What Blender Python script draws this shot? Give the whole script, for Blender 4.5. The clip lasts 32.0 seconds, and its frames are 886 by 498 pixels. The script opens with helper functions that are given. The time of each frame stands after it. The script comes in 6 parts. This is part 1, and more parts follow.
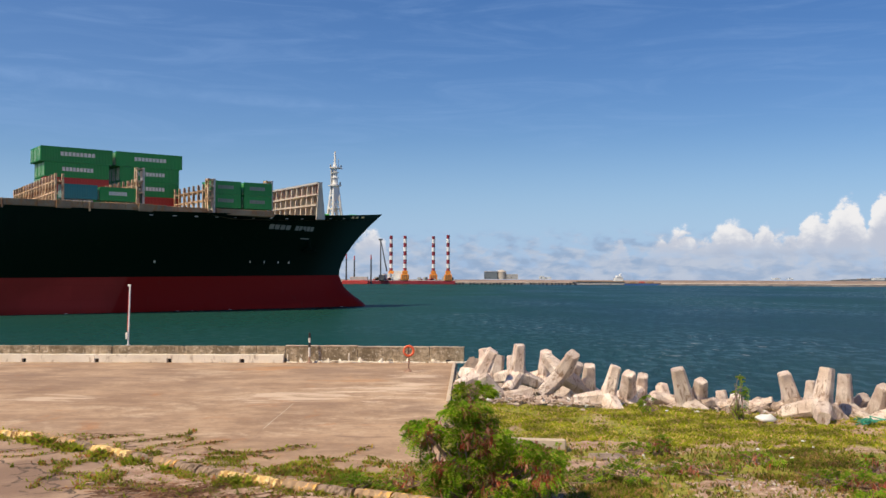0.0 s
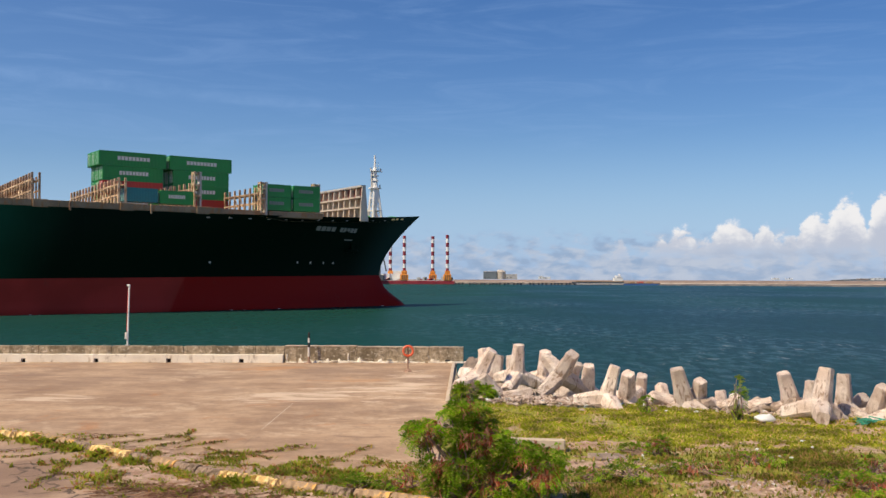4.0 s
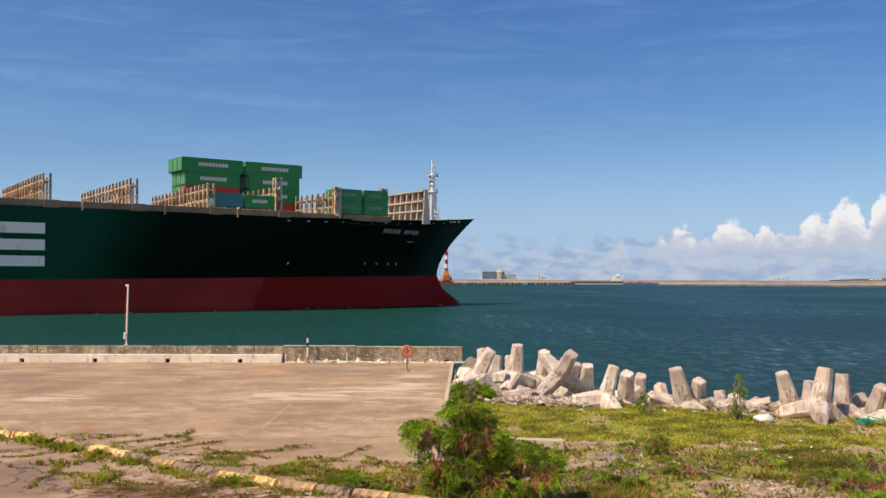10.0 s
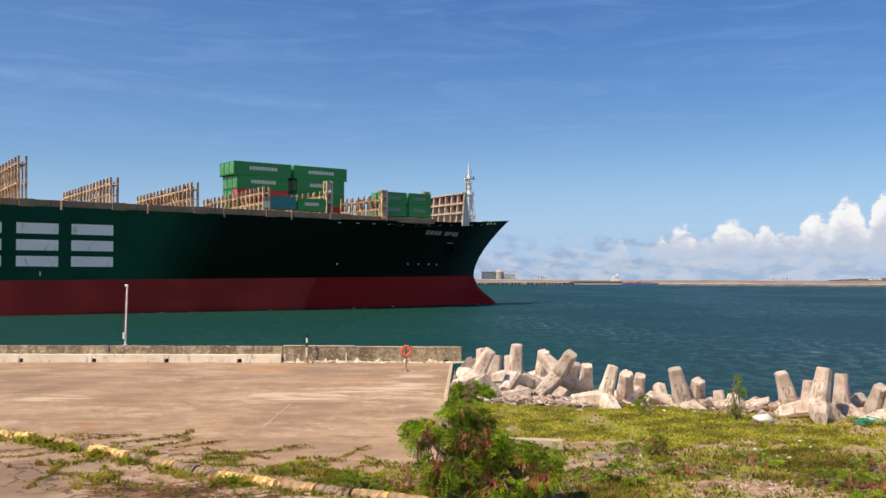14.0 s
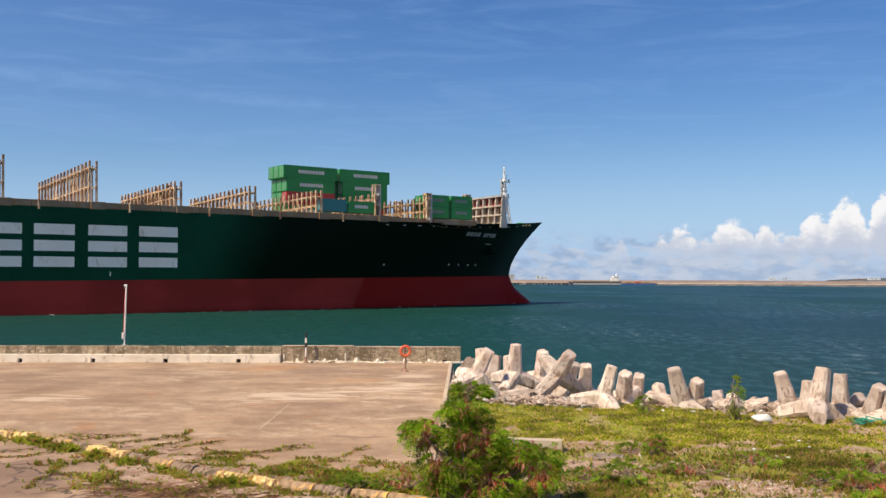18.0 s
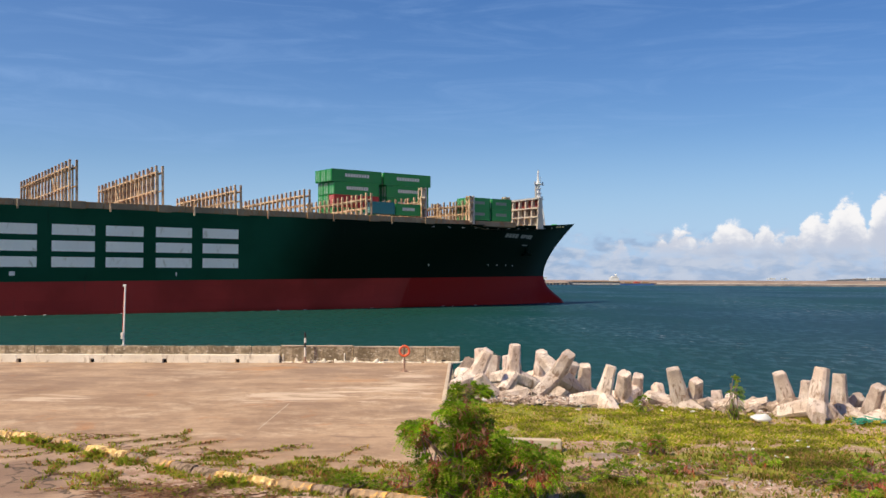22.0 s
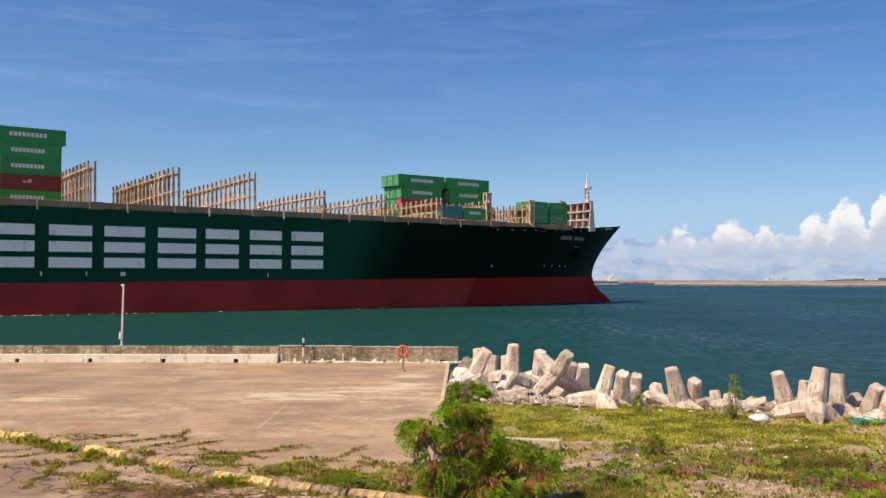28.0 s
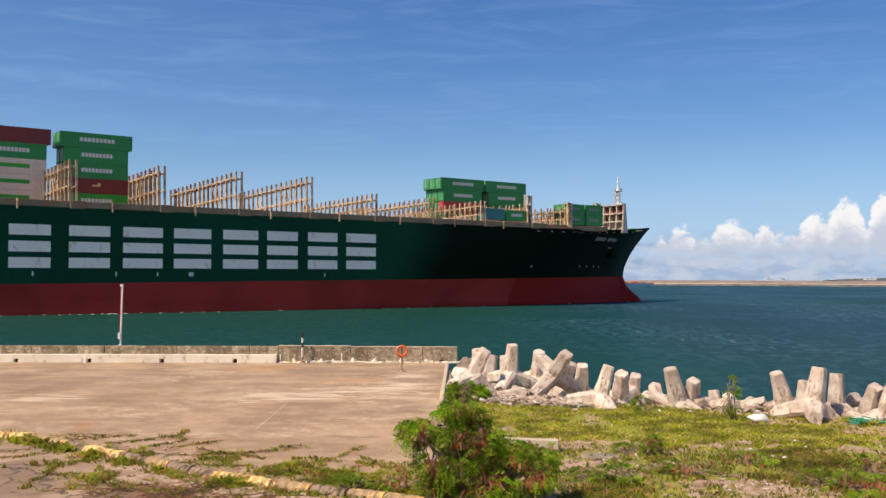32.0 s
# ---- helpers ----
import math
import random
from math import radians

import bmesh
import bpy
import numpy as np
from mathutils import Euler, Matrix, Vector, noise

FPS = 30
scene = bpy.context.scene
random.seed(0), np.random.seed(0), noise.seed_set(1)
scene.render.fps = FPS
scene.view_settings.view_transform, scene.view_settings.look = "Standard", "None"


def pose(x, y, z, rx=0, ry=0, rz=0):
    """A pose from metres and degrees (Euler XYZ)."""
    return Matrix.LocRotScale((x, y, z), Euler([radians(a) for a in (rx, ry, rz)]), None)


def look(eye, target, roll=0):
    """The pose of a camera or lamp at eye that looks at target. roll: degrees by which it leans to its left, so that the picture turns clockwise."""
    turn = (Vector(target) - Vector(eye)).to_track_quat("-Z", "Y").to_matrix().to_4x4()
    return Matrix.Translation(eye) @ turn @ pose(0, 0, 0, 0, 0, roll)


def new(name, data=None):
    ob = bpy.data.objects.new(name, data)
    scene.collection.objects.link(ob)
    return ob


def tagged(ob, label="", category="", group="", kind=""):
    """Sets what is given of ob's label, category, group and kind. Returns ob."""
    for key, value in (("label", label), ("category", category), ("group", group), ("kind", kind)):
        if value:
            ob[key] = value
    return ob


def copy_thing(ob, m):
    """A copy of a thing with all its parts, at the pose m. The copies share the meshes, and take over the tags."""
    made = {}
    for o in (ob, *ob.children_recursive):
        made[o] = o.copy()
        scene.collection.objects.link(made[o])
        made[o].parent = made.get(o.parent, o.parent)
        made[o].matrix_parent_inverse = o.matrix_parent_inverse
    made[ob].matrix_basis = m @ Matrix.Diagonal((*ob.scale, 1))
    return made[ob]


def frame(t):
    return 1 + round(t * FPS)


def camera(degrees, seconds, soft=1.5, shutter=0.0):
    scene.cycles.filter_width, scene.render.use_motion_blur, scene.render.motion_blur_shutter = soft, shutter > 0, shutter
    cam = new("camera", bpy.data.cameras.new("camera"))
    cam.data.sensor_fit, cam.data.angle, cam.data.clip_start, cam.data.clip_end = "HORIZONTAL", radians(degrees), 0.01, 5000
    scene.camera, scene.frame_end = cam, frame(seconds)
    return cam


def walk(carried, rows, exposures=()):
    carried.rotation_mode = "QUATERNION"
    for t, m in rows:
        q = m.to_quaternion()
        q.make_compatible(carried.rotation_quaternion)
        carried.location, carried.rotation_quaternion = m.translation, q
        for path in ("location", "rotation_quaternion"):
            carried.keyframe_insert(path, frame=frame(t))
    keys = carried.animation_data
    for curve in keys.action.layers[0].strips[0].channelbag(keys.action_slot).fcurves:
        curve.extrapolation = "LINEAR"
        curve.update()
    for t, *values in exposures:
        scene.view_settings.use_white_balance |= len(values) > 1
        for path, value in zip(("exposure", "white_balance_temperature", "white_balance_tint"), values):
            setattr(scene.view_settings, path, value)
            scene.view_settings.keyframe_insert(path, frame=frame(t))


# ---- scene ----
# The camera stands still and pans very slowly to its right.
EYE = (0.0, 0.0, 6.6)
LENS = 48.53


def aim(yaw, tilt=1.722):
    a, b = radians(yaw), radians(tilt)
    return look(EYE, (math.sin(a) * math.cos(b), math.cos(a) * math.cos(b), EYE[2] + math.sin(b)), 0.147)


cam = camera(LENS, 32.0, soft=1.5)
walk(cam, [(0.0, aim(0.0)), (6.0, aim(0.059)), (9.0, aim(0.091)), (14.5, aim(0.155)), (20.0, aim(0.225)),
           (25.5, aim(0.302)), (32.0, aim(0.400))],
     exposures=[(0.0, -0.06, 7050, 10), (9.5, -0.06, 7050, 10), (12.5, 0.05, 7050, 10), (32.0, 0.05, 7050, 10)])

# ---- light ----
SUN_EL, SUN_AZ = 52.0, 234.0   # degrees above the sea, degrees clockwise from the view
world = bpy.data.worlds.new("sky")
scene.world = world
world.use_nodes = True
sky = world.node_tree.nodes.new("ShaderNodeTexSky")
sky.sky_type, sky.sun_disc = "NISHITA", False
sky.sun_elevation, sky.sun_rotation = radians(SUN_EL), radians(SUN_AZ)
sky.air_density, sky.dust_density, sky.ozone_density = 1.0, 0.1, 4.0
deep = world.node_tree.nodes.new("ShaderNodeHueSaturation")
deep.inputs["Saturation"].default_value = 1.25
deep.inputs["Hue"].default_value = 0.507
back = world.node_tree.nodes["Background"]
back.inputs["Strength"].default_value = 0.096
world.node_tree.links.new(sky.outputs[0], deep.inputs["Color"])
tint = world.node_tree.nodes.new("ShaderNodeMix")
tint.data_type, tint.blend_type = "RGBA", "MULTIPLY"
tint.inputs[0].default_value = 1.0
tint.inputs[7].default_value = (0.90, 0.985, 1.13, 1)
world.node_tree.links.new(deep.outputs[0], tint.inputs[6])
world.node_tree.links.new(tint.outputs[2], back.inputs["Color"])
lamp = bpy.data.lights.new("sun", "SUN")
lamp.energy, lamp.angle, lamp.color = 5.0, radians(0.5), (1.0, 0.88, 0.68)
sun = new("sun", lamp)
az, el = radians(SUN_AZ), radians(SUN_EL)
SUN_DIR = Vector((math.sin(az) * math.cos(el), math.cos(az) * math.cos(el), math.sin(el)))
sun.matrix_world = look(SUN_DIR * 50, (0, 0, 0))


# ---- materials ----
class Nodes:
    """Short-hand for building a node material."""

    def __init__(self, name):
        self.mat = bpy.data.materials.new(name)
        self.mat.use_nodes = True
        self.tree = self.mat.node_tree
        self.bsdf = self.tree.nodes["Principled BSDF"]
        self.out = self.tree.nodes["Material Output"]

    def add(self, kind, **values):
        n = self.tree.nodes.new(kind)
        for k, v in values.items():
            if k == "operation":
                n.operation = v
            elif k == "data_type":
                n.data_type = v
            elif k == "blend_type":
                n.blend_type = v
            elif k == "feature":
                n.feature = v
        return n

    def link(self, a, b):
        self.tree.links.new(a, b)

    def put(self, socket, v):
        if hasattr(v, "is_output"):
            self.link(v, socket)
        else:
            socket.default_value = v

    def math(self, op, a, b=0.0, c=None):
        n = self.add("ShaderNodeMath", operation=op)
        self.put(n.inputs[0], a)
        self.put(n.inputs[1], b)
        if c is not None:
            self.put(n.inputs[2], c)
        return n.outputs[0]

    def step(self, v, lo, hi, to0=0.0, to1=1.0):
        n = self.add("ShaderNodeMapRange")
        n.interpolation_type = "SMOOTHSTEP"
        for i, x in enumerate((v, lo, hi, to0, to1)):
            self.put(n.inputs[i], x)
        return n.outputs[0]

    def coords(self, what="Object", scale=(1, 1, 1), turn=(0, 0, 0)):
        c = self.add("ShaderNodeTexCoord")
        m = self.add("ShaderNodeMapping")
        m.inputs["Scale"].default_value = scale
        m.inputs["Rotation"].default_value = turn
        self.link(c.outputs[what], m.inputs[0])
        return m.outputs[0]

    def noise(self, vec, scale, detail=5.0, rough=0.55, warp=0.0):
        n = self.add("ShaderNodeTexNoise")
        self.put(n.inputs["Vector"], vec)
        n.inputs["Scale"].default_value = scale
        n.inputs["Detail"].default_value = detail
        n.inputs["Roughness"].default_value = rough
        n.inputs["Distortion"].default_value = warp
        return n.outputs[0]

    def mix(self, f, a, b):
        n = self.add("ShaderNodeMix", data_type="RGBA")
        self.put(n.inputs[0], f)
        self.put(n.inputs[6], (*a, 1) if isinstance(a, tuple) else a)
        self.put(n.inputs[7], (*b, 1) if isinstance(b, tuple) else b)
        return n.outputs[2]

    def bump(self, height, strength, distance):
        n = self.add("ShaderNodeBump")
        n.inputs["Strength"].default_value = strength
        n.inputs["Distance"].default_value = distance
        self.link(height, n.inputs["Height"])
        self.link(n.outputs[0], self.bsdf.inputs["Normal"])
        return n

    def base(self, v):
        self.put(self.bsdf.inputs["Base Color"], (*v, 1) if isinstance(v, tuple) else v)

    def rough(self, v):
        self.put(self.bsdf.inputs["Roughness"], v)

    def random(self):
        return self.add("ShaderNodeObjectInfo").outputs["Random"]

    def island(self):
        return self.add("ShaderNodeNewGeometry").outputs["Random Per Island"]


def worn(name, a, b, scale=1.0, rough=0.6, stain=None, amount=0.5, bump=0.2, dist=0.02, metal=0.0, vary=0.0, stretch=(1, 1, 1)):
    """A surface that wanders between the colours a and b, with stains of a third colour and fine relief."""
    n = Nodes(name)
    v = n.coords("Object", stretch)
    big = n.noise(v, 0.35 * scale, 4)
    fine = n.noise(v, 6 * scale, 6, 0.65)
    f = n.step(n.math("ADD", n.math("MULTIPLY", big, 0.65), n.math("MULTIPLY", fine, 0.35)), 0.35, 0.65)
    col = n.mix(f, a, b)
    if stain:
        s = n.noise(n.coords("Object", (stretch[0] * 1.3, stretch[1] * 1.3, stretch[2] * 0.5)), 1.1 * scale, 6, 0.7, 0.6)
        col = n.mix(n.step(s, 0.62 - 0.2 * amount, 0.78 - 0.2 * amount), col, stain)
    if vary:
        h = n.add("ShaderNodeHueSaturation")
        n.link(n.step(n.random(), 0, 1, 1 - vary, 1 + vary), h.inputs["Value"])
        n.link(col, h.inputs["Color"])
        col = h.outputs[0]
    n.base(col)
    n.rough(n.step(fine, 0.3, 0.7, rough - 0.12, min(1.0, rough + 0.12)))
    n.bsdf.inputs["Metallic"].default_value = metal
    if bump:
        n.bump(fine, bump, dist)
    return n.mat


def leaf_mat(name, a, b, c=None, start=0.78):
    n = Nodes(name)
    r = n.island()
    col = n.mix(r, a, b)
    if c:
        col = n.mix(n.step(r, start, start + 0.06), col, c)
    big = n.noise(n.coords("Object"), 0.8, 3)
    h = n.add("ShaderNodeHueSaturation")
    n.link(n.step(big, 0.35, 0.65, 0.65, 1.3), h.inputs["Value"])
    n.link(col, h.inputs["Color"])
    n.base(h.outputs[0])
    n.rough(0.6)
    n.bsdf.inputs["Specular IOR Level"].default_value = 0.25
    tr = n.add("ShaderNodeBsdfTranslucent")
    n.link(h.outputs[0], tr.inputs["Color"])
    mx = n.add("ShaderNodeMixShader")
    mx.inputs[0].default_value = 0.58
    n.link(n.bsdf.outputs[0], mx.inputs[1])
    n.link(tr.outputs[0], mx.inputs[2])
    n.link(mx.outputs[0], n.out.inputs["Surface"])
    return n.mat


def sea_mat():
    n = Nodes("sea_water")
    v = n.coords("Object", (1.0, 0.5, 1.0), (0, 0, 0.06))
    swell = n.noise(v, 0.05, 3, 0.5)
    chop = n.noise(v, 0.85, 7, 0.62, 0.4)
    ripple = n.noise(v, 2.2, 4, 0.6, 0.3)
    h = n.math("ADD", n.math("ADD", n.math("MULTIPLY", swell, 2.0), chop), n.math("MULTIPLY", ripple, 0.3))
    patch = n.noise(v, 0.011, 4)
    gust = n.noise(v, 0.022, 4, 0.6)
    col = n.mix(n.step(patch, 0.35, 0.65), (0.010, 0.066, 0.085), (0.014, 0.060, 0.106))
    # wave faces coloured paler, part of their sky reflection painted in
    col = n.mix(n.math("MULTIPLY", n.step(chop, 0.47, 0.60), n.step(gust, 0.40, 0.58, 0.15, 1.0)), col, (0.046, 0.130, 0.180))
    # calmer green water to the left, with the hull's dark reflection coloured in
    place = n.add("ShaderNodeSeparateXYZ")
    n.link(n.coords("Object"), place.inputs[0])
    green = n.step(n.math("ADD", n.math("SUBTRACT", place.outputs[0], n.math("MULTIPLY", place.outputs[1], 0.08)), n.math("MULTIPLY", patch, 60.0)), -12.0, 66.0, 0.84, 0.0)
    col = n.mix(green, col, (0.007, 0.054, 0.034))
    crest = n.noise(v, 0.9, 6, 0.62, 0.8)
    white = n.math("MULTIPLY", n.step(crest, 0.60, 0.68), n.step(gust, 0.46, 0.62))
    n.base(n.mix(n.math("MULTIPLY", white, n.math("MULTIPLY", n.math("SUBTRACT", 1.0, green), 0.6)), col, (0.45, 0.52, 0.52)))
    n.rough(0.6)
    n.bsdf.inputs["Specular IOR Level"].default_value = 0.0
    relief = n.bump(h, 1.0, 1.2)
    n.link(n.step(green, 0.2, 0.85, 1.0, 0.35), relief.inputs["Strength"])
    gl = n.add("ShaderNodeBsdfGlossy")
    gl.inputs["Roughness"].default_value = 0.22
    n.link(relief.outputs[0], gl.inputs["Normal"])
    mx = n.add("ShaderNodeMixShader")
    mx.inputs[0].default_value = 0.12
    n.link(n.bsdf.outputs[0], mx.inputs[1])
    n.link(gl.outputs[0], mx.inputs[2])
    n.link(mx.outputs[0], n.out.inputs["Surface"])
    return n.mat


PALE, RUSTY, DAMP = (0.74, 0.57, 0.42), (0.55, 0.27, 0.11), (0.24, 0.15, 0.10)
# middle, half length and half depth, colour and strength of each patch on the deck
DECK_PATCHES = [(-6.5, 44.5, 3.2, 3.0, PALE, 0.75), (-2.0, 46.5, 2.6, 4.0, PALE, 0.8), (-1.6, 54.0, 1.6, 4.0, PALE, 0.7), (-18.0, 43.5, 2.6, 1.6, PALE, 0.65),
                (-10.4, 57.5, 2.6, 2.2, RUSTY, 0.6), (-4.0, 51.5, 2.4, 1.5, RUSTY, 0.45), (-15.0, 55.0, 5.0, 3.0, DAMP, 0.4), (-1.2, 40.5, 1.0, 2.2, DAMP, 0.5),
                (-2.6, 33.0, 1.6, 0.35, DAMP, 0.7), (-14.0, 36.0, 4.0, 1.2, DAMP, 0.35), (-20.0, 50.0, 5.0, 5.0, DAMP, 0.4)]


def deck_mat():
    """Pinkish old concrete with long faint streaks, pale scoured patches and dark stains."""
    n = Nodes("pier_concrete")
    v = n.coords("Object")
    streak = n.noise(n.coords("Object", (0.55, 0.8, 1.0), (0, 0, 0.12)), 0.55, 9, 0.74, 0.15)
    spot = n.noise(v, 0.12, 6, 0.65)
    fine = n.noise(n.coords("Object", (1.0, 0.5, 1.0)), 3.0, 7, 0.75)
    col = n.mix(n.step(streak, 0.34, 0.66), (0.31, 0.192, 0.118), (0.53, 0.358, 0.228))
    col = n.mix(n.step(spot, 0.48, 0.68, 0.0, 0.6), col, (0.29, 0.19, 0.13))
    col = n.mix(n.step(n.noise(n.coords("Object", (0.7, 1, 1), (0, 0, -0.2)), 0.30, 9, 0.78, 0.3), 0.51, 0.64, 0, 0.65), col, (0.67, 0.50, 0.345))
    col = n.mix(n.step(n.noise(n.coords("Object", (0.8, 0.8, 1), (0, 0, 0.6)), 0.7, 9, 0.80, 0.3), 0.57, 0.68, 0, 0.6), col, (0.20, 0.13, 0.09))
    col = n.mix(n.step(n.noise(v, 0.35, 7, 0.75, 1.0), 0.58, 0.68, 0, 0.6), col, (0.46, 0.21, 0.085))
    col = n.mix(n.step(fine, 0.50, 0.72, 0.0, 0.5), col, (0.22, 0.15, 0.11))
    # scoured pale patches, rust washed out by the parapet and dark wet stains, each with its own outline
    place = n.add("ShaderNodeSeparateXYZ")
    n.link(v, place.inputs[0])
    rag = n.noise(n.coords("Object", (0.35, 0.9, 1.0)), 0.8, 8, 0.72, 0.4)
    for x, y, rx, ry, c, most in DECK_PATCHES:
        dx = n.math("DIVIDE", n.math("SUBTRACT", place.outputs[0], x), rx)
        dy = n.math("DIVIDE", n.math("SUBTRACT", place.outputs[1], y), ry)
        r = n.math("ADD", n.math("MULTIPLY", dx, dx), n.math("MULTIPLY", dy, dy))
        near = n.math("ADD", n.math("SUBTRACT", 1.0, r), n.math("MULTIPLY", n.math("SUBTRACT", rag, 0.52), 9.0))
        col = n.mix(n.step(near, 0.1, 1.2, 0.0, most), col, c)
    n.base(col)
    n.rough(0.9)
    n.bump(n.math("ADD", fine, n.math("MULTIPLY", streak, 2)), 0.35, 0.02)
    return n.mat


def apron_mat():
    """The near slab: greyer, cracked into plates."""
    n = Nodes("cracked_concrete")
    v = n.coords("Object")
    w = n.add("ShaderNodeVectorMath", operation="ADD")
    nz = n.add("ShaderNodeTexNoise")
    nz.inputs["Scale"].default_value = 1.2
    n.link(v, nz.inputs["Vector"])
    n.link(v, w.inputs[0])
    n.link(nz.outputs["Color"], w.inputs[1])
    vo = n.add("ShaderNodeTexVoronoi", feature="DISTANCE_TO_EDGE")
    vo.inputs["Scale"].default_value = 0.6
    n.link(w.outputs[0], vo.inputs["Vector"])
    big = n.noise(v, 0.4, 6, 0.6)
    fine = n.noise(v, 12, 5, 0.7)
    col = n.mix(n.step(big, 0.35, 0.65), (0.27, 0.17, 0.115), (0.48, 0.325, 0.22))
    col = n.mix(n.step(fine, 0.5, 0.75, 0, 0.4), col, (0.13, 0.10, 0.09))
    crack = n.math("MAXIMUM", n.step(vo.outputs["Distance"], 0.004, 0.035), n.step(n.noise(v, 0.7, 5, 0.7), 0.47, 0.56))
    n.base(n.mix(crack, (0.11, 0.075, 0.05), col))
    n.rough(0.92)
    n.bump(n.math("ADD", n.math("MULTIPLY", crack, 3), fine), 0.5, 0.02)
    return n.mat


def soil_mat():
    n = Nodes("grassy_soil")
    v = n.coords("Object")
    big = n.noise(v, 0.22, 6, 0.62, 0.5)
    fine = n.noise(v, 5, 6, 0.7)
    col = n.mix(n.step(fine, 0.35, 0.65), (0.19, 0.19, 0.022), (0.36, 0.33, 0.05))
    col = n.mix(n.step(big, 0.47, 0.57), col, n.mix(n.step(fine, 0.4, 0.6), (0.30, 0.185, 0.115), (0.54, 0.38, 0.27)))
    n.base(col)
    n.rough(0.95)
    n.bump(fine, 0.6, 0.05)
    return n.mat


def parapet_mat():
    n = Nodes("weathered_parapet")
    v = n.coords("Object")
    big = n.noise(v, 0.7, 6, 0.65)
    fine = n.noise(v, 5, 6, 0.7)
    drip = n.noise(n.coords("Object", (2.2, 1, 0.5)), 1.0, 6, 0.7)
    col = n.mix(n.step(fine, 0.35, 0.65), (0.26, 0.20, 0.13), (0.50, 0.40, 0.285))
    dirt = n.math("ADD", n.math("MULTIPLY", big, 0.7), n.math("MULTIPLY", drip, 0.5))
    col = n.mix(n.step(dirt, 0.53, 0.70, 0.0, 0.85), col, (0.135, 0.10, 0.06))
    col = n.mix(n.step(n.noise(n.coords("Object", (1.3, 1, 2.0)), 3.4, 6, 0.72), 0.57, 0.63, 0.0, 0.8), col, (0.68, 0.60, 0.50))
    col = n.mix(n.step(n.noise(n.coords("Object", (1.0, 1, 1.6)), 2.6, 6, 0.7), 0.56, 0.62, 0.0, 0.7), col, (0.12, 0.09, 0.06))
    n.base(col)
    n.rough(0.93)
    n.bump(fine, 0.4, 0.02)
    return n.mat


def hull_mat(name, a, b, streak_col, amount, fore_coat_shade=None):
    """Ship's paint: long plates, vertical streaks, faint rust."""
    n = Nodes(name)
    v = n.coords("Object")
    run = n.noise(n.coords("Object", (1.0, 1.0, 0.12)), 0.8, 6, 0.65)
    big = n.noise(v, 0.07, 4)
    br = n.add("ShaderNodeTexBrick")
    br.inputs["Scale"].default_value = 1.0
    br.inputs["Mortar Size"].default_value = 0.012
    br.inputs["Brick Width"].default_value = 11.0
    br.inputs["Row Height"].default_value = 2.6
    br.inputs["Color1"].default_value = (*a, 1)
    br.inputs["Color2"].default_value = (*[x * 1.14 for x in a], 1)
    br.inputs["Mortar"].default_value = (*[x * 0.8 for x in a], 1)
    n.link(n.coords("Object", (1, 1, 1), (radians(90), 0, 0)), br.inputs["Vector"])
    col = n.mix(n.step(big, 0.4, 0.65), br.outputs["Color"], b)
    if fore_coat_shade:
        # bottom: a newer coat with a slanting edge; topside: the fore body's shade painted near-black
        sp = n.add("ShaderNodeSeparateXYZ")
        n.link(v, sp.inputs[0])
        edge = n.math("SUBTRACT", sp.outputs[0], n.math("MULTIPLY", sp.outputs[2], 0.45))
        col = n.mix(n.step(edge, *((56.4, 57.2) if fore_coat_shade[0] > 0.1 else (14.0, 32.0))), col, fore_coat_shade)
        if fore_coat_shade[0] < 0.1:
            # reflected light put into the colour, paler towards the stem
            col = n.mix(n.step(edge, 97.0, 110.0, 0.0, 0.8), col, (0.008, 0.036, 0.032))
    col = n.mix(n.step(run, 0.6, 0.8, 0, amount), col, streak_col)
    n.base(col)
    n.rough(0.55)
    n.bsdf.inputs["Specular IOR Level"].default_value = 0.04
    n.bump(n.noise(v, 0.35, 3), 0.25, 0.08)
    return n.mat


def box_mat(name, col, vary=0.06):
    """Container paint: corrugated sheet with scuffs and a little rust."""
    n = Nodes(name)
    v = n.coords("Object")
    wave = n.add("ShaderNodeTexWave")
    wave.inputs["Scale"].default_value = 1.1
    n.link(v, wave.inputs["Vector"])
    scuff = n.noise(v, 0.8, 6, 0.7)
    c = n.mix(n.step(scuff, 0.45, 0.7, 0, 0.35), col, tuple(0.6 * x + 0.02 for x in col))
    c = n.mix(n.step(n.noise(n.coords("Object", (1, 1, 0.3)), 1.7, 6, 0.7), 0.66, 0.75, 0, 0.6), c, (0.10, 0.045, 0.025))
    h = n.add("ShaderNodeHueSaturation")
    n.link(n.step(n.random(), 0, 1, 1 - vary, 1 + vary), h.inputs["Value"])
    n.link(c, h.inputs["Color"])
    n.base(h.outputs[0])
    n.rough(0.5)
    n.bump(wave.outputs["Fac"], 0.6, 0.04)
    return n.mat


